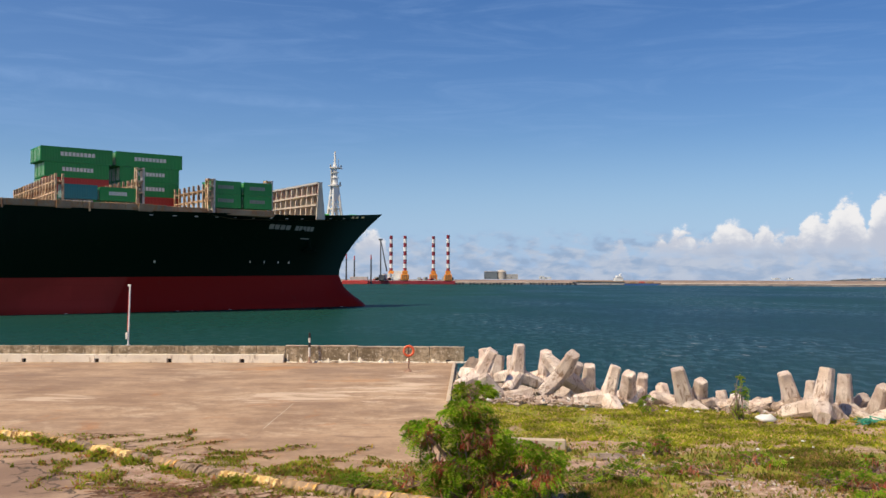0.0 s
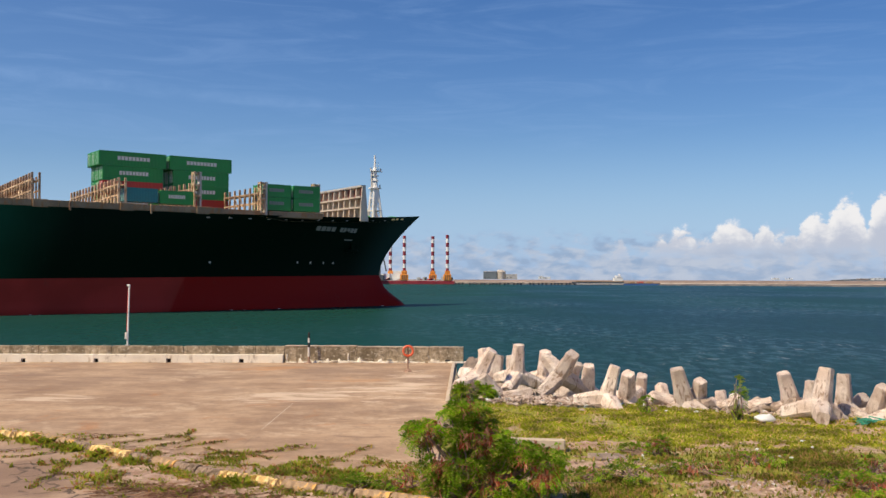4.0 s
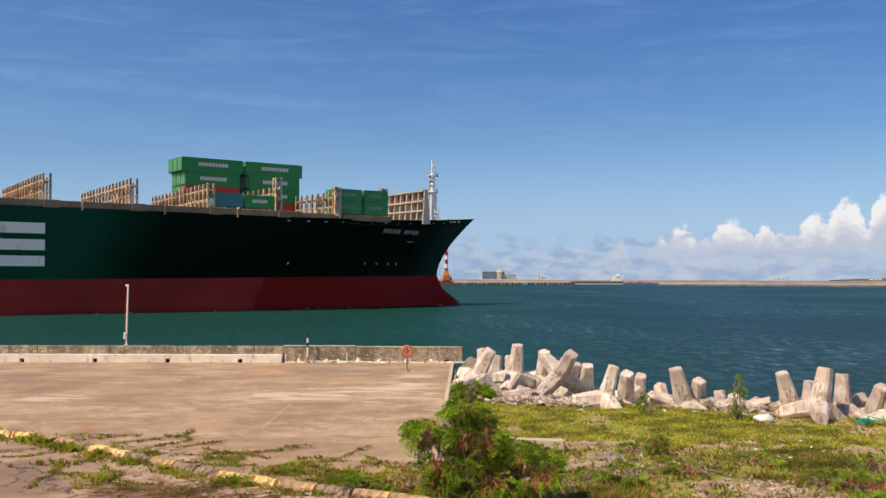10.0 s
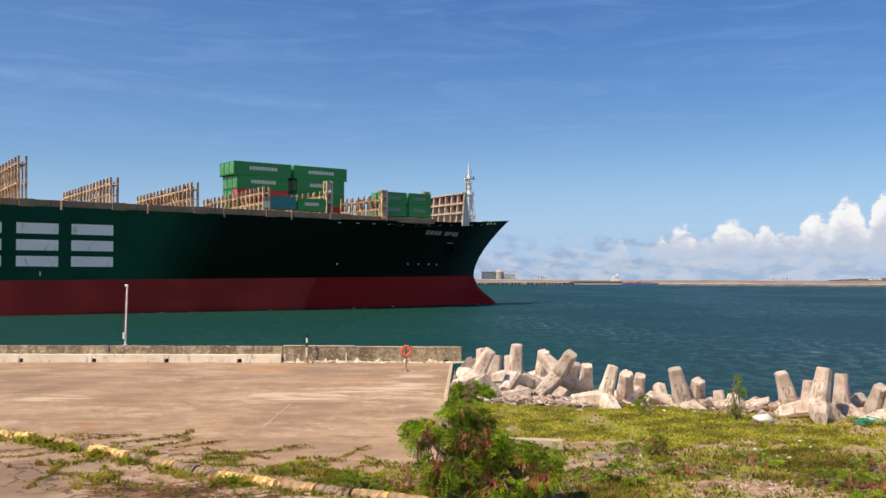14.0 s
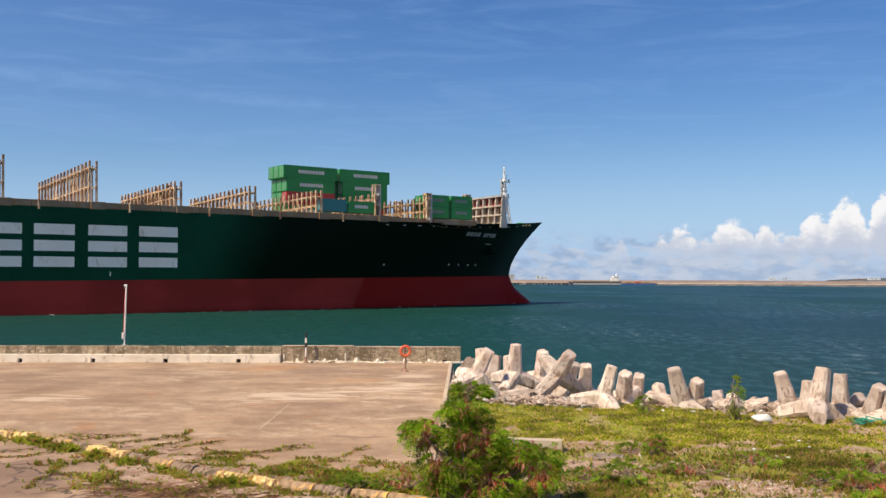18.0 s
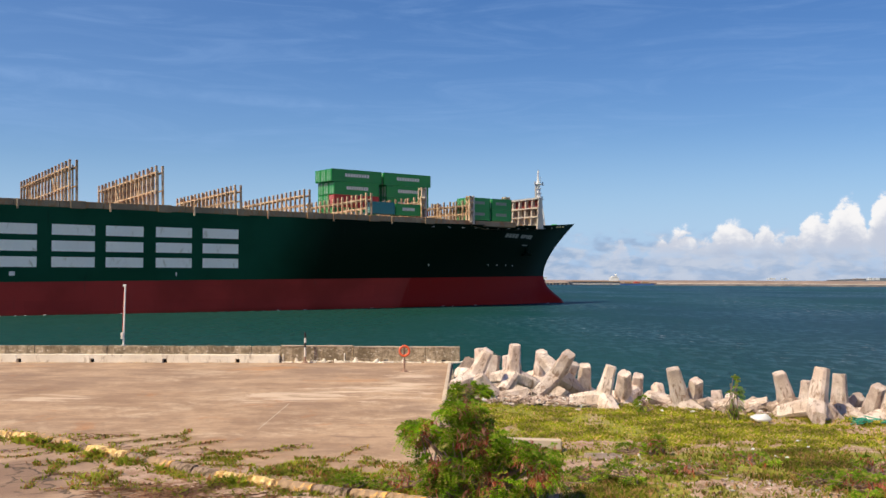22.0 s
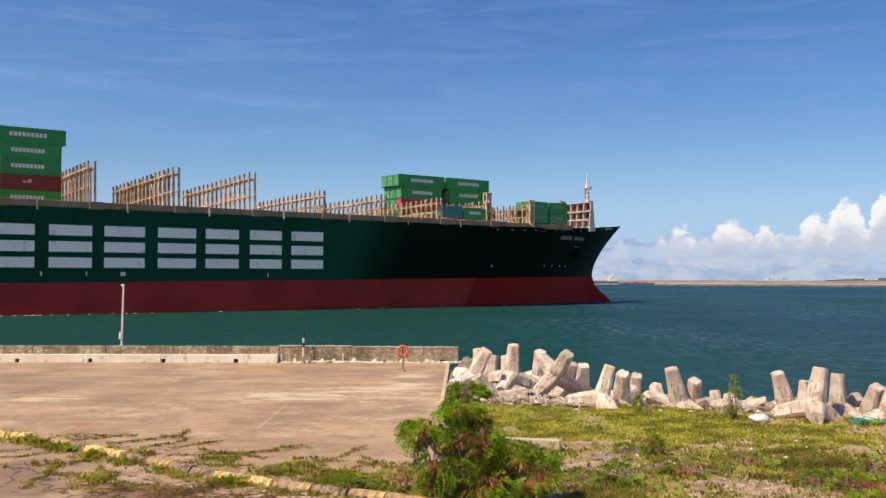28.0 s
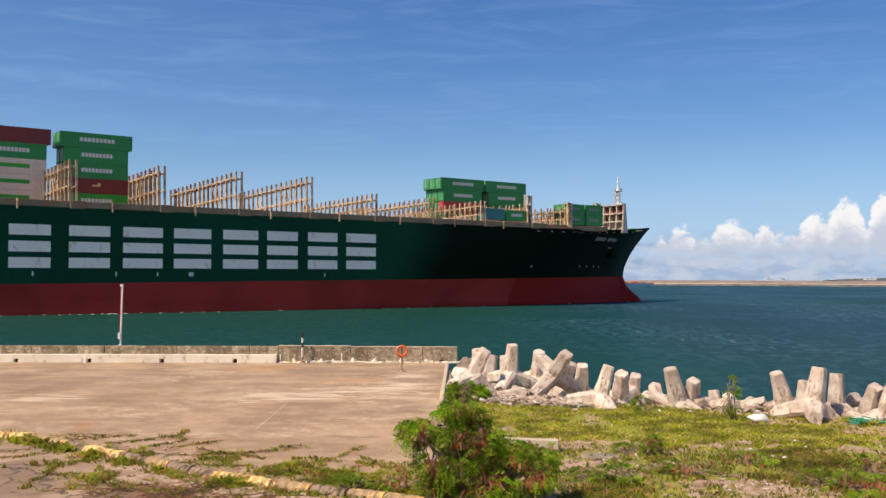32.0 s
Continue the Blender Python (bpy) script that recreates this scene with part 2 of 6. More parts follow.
M = {
    "sea": sea_mat(), "deck": deck_mat(), "apron": apron_mat(), "soil": soil_mat(), "parapet": parapet_mat(),
    "plinth": worn("whitewashed_concrete", (0.70, 0.62, 0.51), (0.86, 0.79, 0.68), 1.5, 0.9, (0.34, 0.26, 0.19), 0.45, 0.4),
    "concrete": worn("armour_concrete", (0.62, 0.47, 0.38), (0.97, 0.85, 0.76), 3.0, 0.92, (0.36, 0.23, 0.16), 0.60, 1.0, 0.06, vary=0.2),
    "rock": worn("rubble_stone", (0.26, 0.19, 0.145), (0.48, 0.37, 0.30), 3, 0.95, (0.10, 0.08, 0.07), 0.4, 0.9, 0.05, vary=0.25),
    # hull's last colour paints shade on the fore body; boot's is a newer coat
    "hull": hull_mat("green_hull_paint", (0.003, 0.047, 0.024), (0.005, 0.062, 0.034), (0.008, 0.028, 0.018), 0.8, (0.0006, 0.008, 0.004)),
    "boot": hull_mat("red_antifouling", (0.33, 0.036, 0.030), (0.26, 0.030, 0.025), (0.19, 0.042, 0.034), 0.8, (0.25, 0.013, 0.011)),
    "letter": worn("white_hull_lettering", (0.82, 0.79, 0.70), (0.88, 0.85, 0.76), 0.4, 0.5, (0.52, 0.47, 0.33), 0.35, 0.1),
    "steel": worn("buff_ship_steel", (0.48, 0.33, 0.19), (0.70, 0.55, 0.38), 1.4, 0.6, (0.26, 0.11, 0.05), 0.85, 0.2, vary=0.3),
    "rust": worn("rusty_deck_edge", (0.20, 0.145, 0.09), (0.32, 0.235, 0.15), 0.7, 0.7, (0.30, 0.15, 0.06), 0.75, 0.2),
    "grey_steel": worn("grey_ship_steel", (0.42, 0.40, 0.38), (0.52, 0.50, 0.47), 0.8, 0.55, (0.22, 0.12, 0.07), 0.4, 0.15),
    "cream": worn("cream_breakwater_paint", (0.50, 0.44, 0.36), (0.60, 0.54, 0.45), 0.8, 0.55, (0.35, 0.15, 0.09), 0.45, 0.15),
    "white": worn("white_paint", (0.74, 0.74, 0.72), (0.82, 0.82, 0.80), 1.0, 0.5, (0.45, 0.38, 0.30), 0.25, 0.1),
    "green_box": box_mat("green_container_paint", (0.004, 0.255, 0.055)),
    "bright_box": box_mat("bright_green_container_paint", (0.020, 0.36, 0.03)),
    "red_box": box_mat("red_container_paint", (0.42, 0.03, 0.022)),
    "maroon_box": box_mat("maroon_container_paint", (0.19, 0.018, 0.014)),
    "teal_box": box_mat("teal_container_paint", (0.010, 0.18, 0.20)),
    "white_box": box_mat("off_white_container_paint", (0.74, 0.63, 0.52)),
    "logo": worn("pale_logo_paint", (0.62, 0.62, 0.60), (0.70, 0.70, 0.68), 1, 0.5),
    "rust_dark": worn("dark_brown_steel", (0.10, 0.06, 0.04), (0.16, 0.10, 0.07), 1, 0.7),
    "seal": worn("joint_mortar", (0.52, 0.41, 0.30), (0.62, 0.50, 0.38), 3, 0.9),
    "dim": worn("dull_grey_lettering", (0.20, 0.22, 0.21), (0.26, 0.28, 0.27), 1, 0.5),
    "dark": worn("black_rubber_and_shade", (0.012, 0.012, 0.012), (0.03, 0.028, 0.026), 2, 0.8),
    "yellow": worn("faded_yellow_paint", (0.88, 0.56, 0.18), (0.95, 0.80, 0.46), 3, 0.85, (0.36, 0.20, 0.09), 0.75, 0.9, 0.04),
    "kerb_patch": worn("kerb_with_orange_patches", (0.34, 0.22, 0.13), (0.50, 0.35, 0.22), 2.2, 0.9, (0.86, 0.47, 0.13), 0.62, 0.8, 0.03),
    "kerb": worn("bare_kerb_concrete", (0.28, 0.19, 0.13), (0.46, 0.34, 0.26), 3, 0.92, (0.12, 0.08, 0.05), 0.9, 0.7, 0.03),
    "orange": worn("orange_lifebuoy_shell", (0.72, 0.10, 0.035), (0.80, 0.15, 0.06), 2, 0.5, (0.75, 0.45, 0.35), 0.3, 0.1),
    "band": worn("reflective_white_band", (0.72, 0.66, 0.6), (0.8, 0.76, 0.7), 2, 0.5),
    "pole": worn("rusty_pole_paint", (0.30, 0.16, 0.10), (0.42, 0.28, 0.20), 4, 0.6, (0.12, 0.05, 0.03), 0.7, 0.2),
    "red_paint": worn("red_paint", (0.45, 0.035, 0.03), (0.55, 0.06, 0.05), 1, 0.5, (0.25, 0.06, 0.05), 0.3, 0.1),
    "rig_red": worn("dark_red_rig_paint", (0.20, 0.012, 0.028), (0.28, 0.022, 0.035), 0.4, 0.55, (0.16, 0.03, 0.03), 0.4, 0.1),
    "rig_orange": worn("orange_jack_house_paint", (0.62, 0.20, 0.02), (0.78, 0.30, 0.04), 0.3, 0.55, (0.4, 0.15, 0.04), 0.4, 0.1),
    "far_dark": worn("dark_far_steel", (0.05, 0.06, 0.08), (0.09, 0.10, 0.12), 0.3, 0.7),
    "far_pale": worn("far_pale_wall", (0.44, 0.38, 0.32), (0.60, 0.53, 0.46), 0.05, 0.9, (0.25, 0.2, 0.17), 0.5, 0.0),
    # lightened and bluish, distance haze mixed into the colour
    "far_wood": worn("far_woods", (0.14, 0.17, 0.20), (0.19, 0.22, 0.24), 0.02, 0.9),
    "far_land": worn("far_breakwater_stone", (0.22, 0.165, 0.14), (0.34, 0.26, 0.22), 0.06, 0.95, (0.20, 0.15, 0.13), 0.4, 0.0),
    "far_rock": worn("far_armour_rock", (0.07, 0.07, 0.07), (0.20, 0.18, 0.16), 0.25, 0.95, (0.08, 0.07, 0.07), 0.6, 0.0),
    "blue": worn("blue_far_hull", (0.03, 0.10, 0.30), (0.05, 0.14, 0.38), 0.3, 0.6),
    "bark": worn("brown_bark", (0.22, 0.13, 0.09), (0.36, 0.25, 0.19), 8, 0.9, None, 0, 0.5),
    "leaf": leaf_mat("shrub_leaves", (0.16, 0.36, 0.018), (0.42, 0.57, 0.035), (0.60, 0.50, 0.14)),
    "dry_leaf": leaf_mat("brown_seed_pods", (0.48, 0.08, 0.035), (0.74, 0.40, 0.28)),
    "grass": leaf_mat("grass_blades", (0.25, 0.31, 0.016), (0.62, 0.60, 0.06), (0.72, 0.50, 0.24), 0.74),
    "weedy_grass": leaf_mat("dry_weedy_grass", (0.15, 0.20, 0.014), (0.38, 0.36, 0.045), (0.50, 0.29, 0.13), 0.66),
    "vine": leaf_mat("creeper_leaves", (0.20, 0.27, 0.02), (0.46, 0.45, 0.055), (0.46, 0.22, 0.09), 0.74),
    "stem": leaf_mat("creeper_stems", (0.24, 0.11, 0.07), (0.46, 0.29, 0.18)),
    "red_soil": worn("reddish_soil_and_litter", (0.34, 0.19, 0.12), (0.62, 0.43, 0.33), 6, 0.95, (0.22, 0.20, 0.04), 0.5, 0.8, 0.04),
    "litter": worn("white_litter", (0.72, 0.72, 0.70), (0.82, 0.82, 0.80), 5, 0.6),
    "net": worn("green_net", (0.03, 0.30, 0.20), (0.06, 0.40, 0.28), 5, 0.7),
    "foam": worn("sea_foam", (0.75, 0.80, 0.78), (0.85, 0.88, 0.86), 3, 0.7),
}


# ---- mesh helpers ----
def mesh_of(bm, name, material, smooth=False):
    me = bpy.data.meshes.new(name)
    bm.normal_update()
    bm.to_mesh(me)
    bm.free()
    me.materials.append(material)
    if smooth:
        me.shade_smooth()
    return me


def part(name, bm, material=None, parent=None, label="", smooth=False):
    """Links a bmesh as one mesh object under a thing or a part."""
    ob = new(name, bm if isinstance(bm, bpy.types.Mesh) else mesh_of(bm, name, material, smooth))
    ob.parent = parent
    if label:
        tagged(ob, label)
    return ob


def thing(name, m, label, category, group="", kind=""):
    ob = new(name)
    ob.matrix_world = m
    return tagged(ob, label, category, group, kind)


def raw(name, verts, faces, material, smooth=False):
    me = bpy.data.meshes.new(name)
    me.from_pydata(verts, [], faces)
    me.materials.append(material)
    if smooth:
        me.shade_smooth()
    return me


def box(bm, x0, x1, y0, y1, z0, z1, bevel=0.0, m=None):
    r = bmesh.ops.create_cube(bm, size=1.0, matrix=Matrix.Translation(((x0 + x1) / 2, (y0 + y1) / 2, (z0 + z1) / 2)) @ Matrix.Diagonal((x1 - x0, y1 - y0, z1 - z0, 1)))
    vs = r["verts"]
    if bevel:
        es = list({e for v in vs for e in v.link_edges})
        vs = list({v for f in bmesh.ops.bevel(bm, geom=es, offset=bevel, segments=1, affect="EDGES")["faces"] for v in f.verts} | {v for v in vs if v.is_valid})
    if m is not None:
        bmesh.ops.transform(bm, matrix=m, verts=vs)
    return bm


def boxed(x0, x1, y0, y1, z0, z1, bevel=0.0):
    return box(bmesh.new(), x0, x1, y0, y1, z0, z1, bevel)


def rod(bm, a, b, r0, r1=None, seg=8):
    """A tapered round bar from a to b."""
    a, b = Vector(a), Vector(b)
    d = b - a
    m = Matrix.Translation((a + b) / 2) @ d.to_track_quat("Z", "Y").to_matrix().to_4x4()
    bmesh.ops.create_cone(bm, cap_ends=True, segments=seg, radius1=r0, radius2=r0 if r1 is None else r1, depth=d.length, matrix=m)
    return bm


def rough_up(bm, amount, scale, seed=0.0):
    for v in bm.verts:
        v.co += noise.noise_vector(v.co * scale + Vector((seed, seed * 1.7, -seed))) * amount
    return bm


# ---- the sea, the land and the pier ----
GROUND = 1.30
SEA = 0.28
sea = part("water", raw("water", [(-4900, -1500, SEA), (4900, -1500, SEA), (4900, 4900, SEA), (-4900, 4900, SEA)], [(0, 1, 2, 3)], M["sea"]), None)
tagged(sea, "dark teal harbour water with short wind waves", "water", kind="structure")


def shore(x):
    """Where the land ends towards the sea, to the side of the pier."""
    return 45.5 - 0.42 * max(0.0, x - 2.0) + 0.5 * math.sin(x * 0.9)


def land():
    """One sheet of ground that slopes under water beyond the shore."""
    verts, faces = [], []
    xs = [-400, -120, -40, -10, 0.2] + [0.6 + 0.7 * i for i in range(60)] + [60, 120, 400]
    ks = [-300, -60, 0, 10, 16, 20, 23, 25, 27, 29, 31, 33, 35, 37]
    for x in xs:
        s = shore(min(x, 42))
        col = [(k, 0.0) for k in ks if k < s - 4] 
        col = col + [(ks[-1] if col[-1][0] == ks[-1] else col[-1][0], 0.0)] * (len(ks) - len(col))
        col += [(s - 4, 0.0), (s - 2.5, -0.02), (s - 1, -0.15), (s, -0.5), (s + 2, -1.6), (s + 8, -4.5)]
        for k, dz in col:
            bumpy = 0.09 * noise.noise(Vector((x * 0.35, k * 0.35, 3))) + 0.05 * noise.noise(Vector((x * 1.1, k * 1.1, 7)))
            verts.append((x, k, GROUND - 0.06 + dz + (bumpy if x > 1.2 and k > 20 else 0)))
    n = len(ks) + 6
    for i in range(len(xs) - 1):
        for j in range(n - 1):
            faces.append((i * n + j, (i + 1) * n + j, (i + 1) * n + j + 1, i * n + j + 1))
    ob = part("ground", raw("ground", verts, faces, M["soil"], True))
    return tagged(ob, "grassy waste ground with bare stony patches", "ground", kind="structure")


land()


def pier():
    """The wide concrete apron behind the parapet, cast in large bays."""
    base = thing("pier_deck", Matrix(), "worn pinkish concrete pier deck with stains", "pier", kind="structure")
    y0, y1, yb = 20.0, 61.9, 62.3
    # bays split by narrow joints, the edge bay following the pier's side
    edges = [-130, -90, -60, -33, -6.3, 0.75]
    rows = [20.0, yb]
    for a, b in zip(edges, edges[1:]):
        for c, d in zip(rows, rows[1:]):
            bm = boxed(a + 0.002, b - 0.002, c + 0.002, d - 0.002, GROUND - 0.9, GROUND)
            if b == 0.75:
                for v in bm.verts:
                    if v.co.x > 0:
                        v.co.x -= 0.55 * (62 - v.co.y) / 21
            part("slab", bm, M["deck"], base)
    part("joint_seal", boxed(-6.325, -6.295, 34.6, 41.8, GROUND - 0.01, GROUND + 0.003), M["seal"], base, "pale sealed joint")
    # body of the quay down into the water
    part("quay_wall", boxed(-130, 0.9, 61.0, 62.75, -3.0, GROUND - 0.02), M["parapet"], base)
    part("side_wall", boxed(0.1, 0.85, 43.0, 61.0, -2.0, GROUND - 0.05), M["parapet"], base)
    # low raised edge along the side
    for i in range(7):
        a = 42.2 + 2.75 * i
        s = 0.75 - 0.55 * (62 - a) / 21
        bm = boxed(0.0, 0.20, 0, 2.70, 0, 0.12, 0.03)
        rough_up(bm, 0.03, 1.3, i)
        bmesh.ops.transform(bm, matrix=pose(s - 0.1, a, GROUND, 0, 0, -1.5), verts=bm.verts)
        part("edge_kerb", bm, M["seal"], base, "pale low concrete edge")
    return base


pier()


def parapet():
    """The sea wall on the pier's edge: stained wall, whitewashed plinth with drain holes on one stretch."""
    w = thing("wall_parapet", Matrix(), "stained grey concrete parapet on the pier's edge", "wall", kind="structure")
    x = -130.0
    i = 0
    while x < 1.3:
        e = min(1.36, x + (4.55 if x > -40 else 9.1))
        if -14.4 < x < -10:
            e = -9.9
        top = GROUND + 1.02 - 0.05 * (x > -9.9)
        bm = boxed(x + 0.006, e - 0.006, 61.95, 62.35, GROUND - 0.03, top, 0.03)
        bmesh.ops.subdivide_edges(bm, edges=[q for q in bm.edges if q.calc_length() > 2], cuts=9)
        rough_up(bm, 0.035, 1.7, i)
        part("wall_block", bm, M["parapet"], w)
        if x > -10:
            # added pale strip stands in for sunlight on the wall's top edge
            bm = boxed(x + 0.01, e - 0.01, 61.93, 62.37, top, top + 0.04, 0.012)
            bmesh.ops.subdivide_edges(bm, edges=[q for q in bm.edges if q.calc_length() > 2], cuts=9)
            part("coping", rough_up(bm, 0.02, 2.3, i), M["seal"], w, "pale strip for the sunlit top edge")
        x, i = e, i + 1
    holes = [-44.5, -40, -35.4, -30.8, -26.2, -21.65, -17.1, -12.55]
    ends = [-62.0] + holes + [-9.95]
    for a, b in zip(ends, ends[1:]):
        bm = boxed(a + (0.13 if a in holes else 0.0), b - (0.13 if b in holes else 0.0), 61.66, 61.96, GROUND - 0.02, GROUND + 0.52, 0.03)
        bmesh.ops.subdivide_edges(bm, edges=[q for q in bm.edges if q.calc_length() > 2], cuts=7)
        rough_up(bm, 0.03, 2.1, a)
        part("plinth", bm, M["plinth"], w, "whitewashed plinth block")
    for h in holes:
        part("plinth_bridge", boxed(h - 0.14, h + 0.14, 61.67, 61.95, GROUND + 0.24, GROUND + 0.515, 0.01), M["plinth"], w)
        part("drain_hole", boxed(h - 0.125, h + 0.125, 61.9, 61.955, GROUND + 0.005, GROUND + 0.24, 0.01), M["dark"], w, "dark drain hole")
    for h in (-3.3, 0.35):
        part("drain_hole", boxed(h - 0.16, h + 0.16, 61.88, 62.0, GROUND + 0.005, GROUND + 0.20, 0.03), M["dark"], w, "dark drain hole")
    # broken mortar skirt along the unpainted stretch
    rng = random.Random(4)
    x = -9.8
    while x < 0.9:
        l = rng.uniform(0.5, 1.3)
        bm = boxed(x, x + l, 61.76, 61.97, GROUND - 0.01, GROUND + rng.uniform(0.06, 0.13), 0.02)
        bmesh.ops.subdivide_edges(bm, edges=[q for q in bm.edges if q.calc_length() > 0.4], cuts=5)
        rough_up(bm, 0.07, 4, x)
        part("mortar", bm, M["plinth"], w)
        x += l + rng.choice((0.0, 0.0, 0.02, 0.2))
    # drips of mortar, wide at the foot
    for x in (-8.9, -7.2, -6.5, -5.2, -3.9, -2.2, -0.6):
        h, r = rng.uniform(0.22, 0.42), rng.uniform(0.14, 0.24)
        part("mortar", rough_up(rod(bmesh.new(), (x, 61.92, GROUND), (x + rng.gauss(0, 0.05), 61.95, GROUND + h), r, 0.03, 7), 0.03, 5, x), M["plinth"], w)
    for x in (-9.75, -5.9):
        bm = boxed(x - 0.04, x + 0.04, 61.9, 61.975, GROUND + 0.1, GROUND + rng.uniform(0.45, 0.9), 0.01)
        part("mortar", bm, M["plinth"], w)
    return w


parapet()


KERB = [(-30.0, 43.5), (-21.0, 37.4), (-14.59, 32.91), (-13.09, 32.35), (-10.84, 30.4), (-9.12, 28.97), (-7.54, 27.7), (-5.63, 26.0), (-4.58, 25.37), (-2.57, 24.23), (-0.75, 23.3), (2.5, 21.6), (5.0, 20.3)]


def apron():
    """The nearer slab on this side of the kerb."""
    verts = [(-60, 62.9)] + KERB + [(14, 13), (14, -60), (-60, -60)]
    bm = bmesh.new()
    top = [bm.verts.new((x, y - 0.1, GROUND + 0.012)) for x, y in verts]
    bm.faces.new(top[::-1])
    bmesh.ops.triangulate(bm, faces=bm.faces)
    r = bmesh.ops.extrude_face_region(bm, geom=list(bm.faces))
    bmesh.ops.translate(bm, verts=[v for v in r["geom"] if isinstance(v, bmesh.types.BMVert)], vec=(0, 0, -0.4))
    bmesh.ops.recalc_face_normals(bm, faces=bm.faces)
    return tagged(part("pavement", bm, M["apron"]), "cracked reddish grey concrete apron with weeds", "pavement", kind="structure")


apron()

def along(path, d):
    """The place and heading d metres along a line of points."""
    for a, b in zip(path, path[1:]):
        l = math.dist(a, b)
        if d <= l:
            return a[0] + (b[0] - a[0]) * d / l, a[1] + (b[1] - a[1]) * d / l, math.degrees(math.atan2(b[1] - a[1], b[0] - a[0]))
        d -= l
    return *path[-1], math.degrees(math.atan2(b[1] - a[1], b[0] - a[0]))


def kerbs():
    d, i = 0.22, 0
    yellow, faded = (13, 14, 17, 18, 22, 23, 28, 29), (16, 19, 20, 25, 30, 32, 33)
    while d < 41:
        l = 1.06
        x, y, a = along(KERB, d + l / 2)
        painted, partly = i in yellow, i in faded
        prof = [(-0.20, -0.02), (-0.17, 0.13), (-0.08, 0.215), (0.07, 0.215), (0.15, 0.16), (0.19, -0.02)]
        bm = bmesh.new()
        rings = []
        for k in range(21):
            xx = (k / 20 - 0.5) * (l - 0.012)
            wob = 1 + 0.06 * noise.noise(Vector((xx * 2, i * 2.7, 0)))
            chip = 0.10 * max(0, noise.noise(Vector((xx * 2.5, i * 3.1, 5))))
            # the side to the apron is broken away in notches
            notch = 0.11 * max(0, math.sin(xx * 22 + i) + 0.7 * noise.noise(Vector((xx * 4, i * 1.7, 8)))) * (0.7 if painted else 0.4)
            rings.append([bm.verts.new((xx, py * wob + (notch if py < -0.05 else 0), max(-0.02, pz * wob - (chip + (notch * 0.6 if py < 0 else 0)) * (pz > 0.1)))) for py, pz in prof])
        for r, q in zip(rings, rings[1:]):
            for u in range(5):
                bm.faces.new((r[u], q[u], q[u + 1], r[u + 1]))
        bm.faces.new(rings[0][::-1])
        bm.faces.new(rings[-1])
        bmesh.ops.recalc_face_normals(bm, faces=bm.faces)
        ob = part("kerb_stone", bm, M["yellow" if painted else "kerb_patch" if partly else "kerb"])
        ob.matrix_world = pose(x, y, GROUND, 0, 0, a)
        tagged(ob, "chipped kerb block with flaking yellow paint" if painted else "bare kerb block with a few patches of orange paint" if partly else "bare weathered concrete kerb block with weeds", "kerb", "kerb blocks along the apron")
        d += l
        i += 1


kerbs()


def lifebuoy():
    t = thing("lifebuoy_stand", pose(-1.93, 56.0, GROUND, 0, 0, 8), "orange lifebuoy on a rusty post standing on the pier", "lifebuoy")
    bm = bmesh.new()
    R, r = 0.275, 0.068
    rings = []
    for i in range(32):
        a = 2 * math.pi * i / 32
        rings.append([bm.verts.new(((R + r * math.cos(b)) * math.cos(a), r * 0.8 * math.sin(b), 1.18 + (R + r * math.cos(b)) * math.sin(a))) for b in [2 * math.pi * j / 10 for j in range(10)]])
    for i in range(32):
        p, q = rings[i], rings[(i + 1) % 32]
        for j in range(10):
            bm.faces.new((p[j], q[j], q[(j + 1) % 10], p[(j + 1) % 10]))
    bmesh.ops.recalc_face_normals(bm, faces=bm.faces)
    part("ring", bm, M["orange"], t, smooth=True)
    part("post", rod(bmesh.new(), (0, 0.09, 0), (0, 0.09, 1.5), 0.05), M["pole"], t)
    part("hook", rod(bmesh.new(), (0, 0.1, 1.40), (0, -0.12, 1.44), 0.018), M["pole"], t)
    bm = rod(bmesh.new(), (0, 0.09, 0), (0, 0.09, 0.16), 0.27, 0.07, 10)
    part("foot", bm, M["pole"], t)


lifebuoy()


def marker_post():
    t = thing("marker_post", pose(-8.32, 61.5, GROUND), "thin white and black banded marker post before the parapet", "post")
    for i in range(6):
        bm = rod(bmesh.new(), (0, 0, 0.12 + i * 0.29), (0, 0, 0.41 + i * 0.29), 0.065, None, 10)
        part("band", bm, M[("pole", "band", "band", "dark", "band", "dark")[i]], t)
    part("foot", rod(bmesh.new(), (0, 0, 0), (0, 0, 0.14), 0.26, 0.09, 10), M["pole"], t)
    part("cap", rod(bmesh.new(), (0, 0, 1.86), (0, 0, 1.92), 0.065, 0.03, 10), M["dark"], t)


marker_post()


def gauge_pole():
    t = thing("gauge_pole", pose(-19.85, 62.15, GROUND + 1.02, 0, 1.2, 0), "slim white pole with red stripe on the parapet", "pole")
    part("shaft", rod(bmesh.new(), (0, 0, 0), (0, 0, 3.78), 0.055, 0.05, 10), M["white"], t)
    part("stripe", boxed(-0.085, -0.05, -0.04, 0.04, 0.9, 3.4), M["red_paint"], t, "red edge strip")
    part("head", boxed(-0.14, 0.06, -0.06, 0.06, 3.72, 3.86, 0.02), M["white"], t)
    part("plate", boxed(-0.16, -0.03, -0.1, -0.06, 0.42, 0.84, 0.01), M["band"], t, "small white plate")
    part("bracket", boxed(-0.12, 0.12, -0.14, 0.14, -0.02, 0.07, 0.01), M["grey_steel"], t)


gauge_pole()


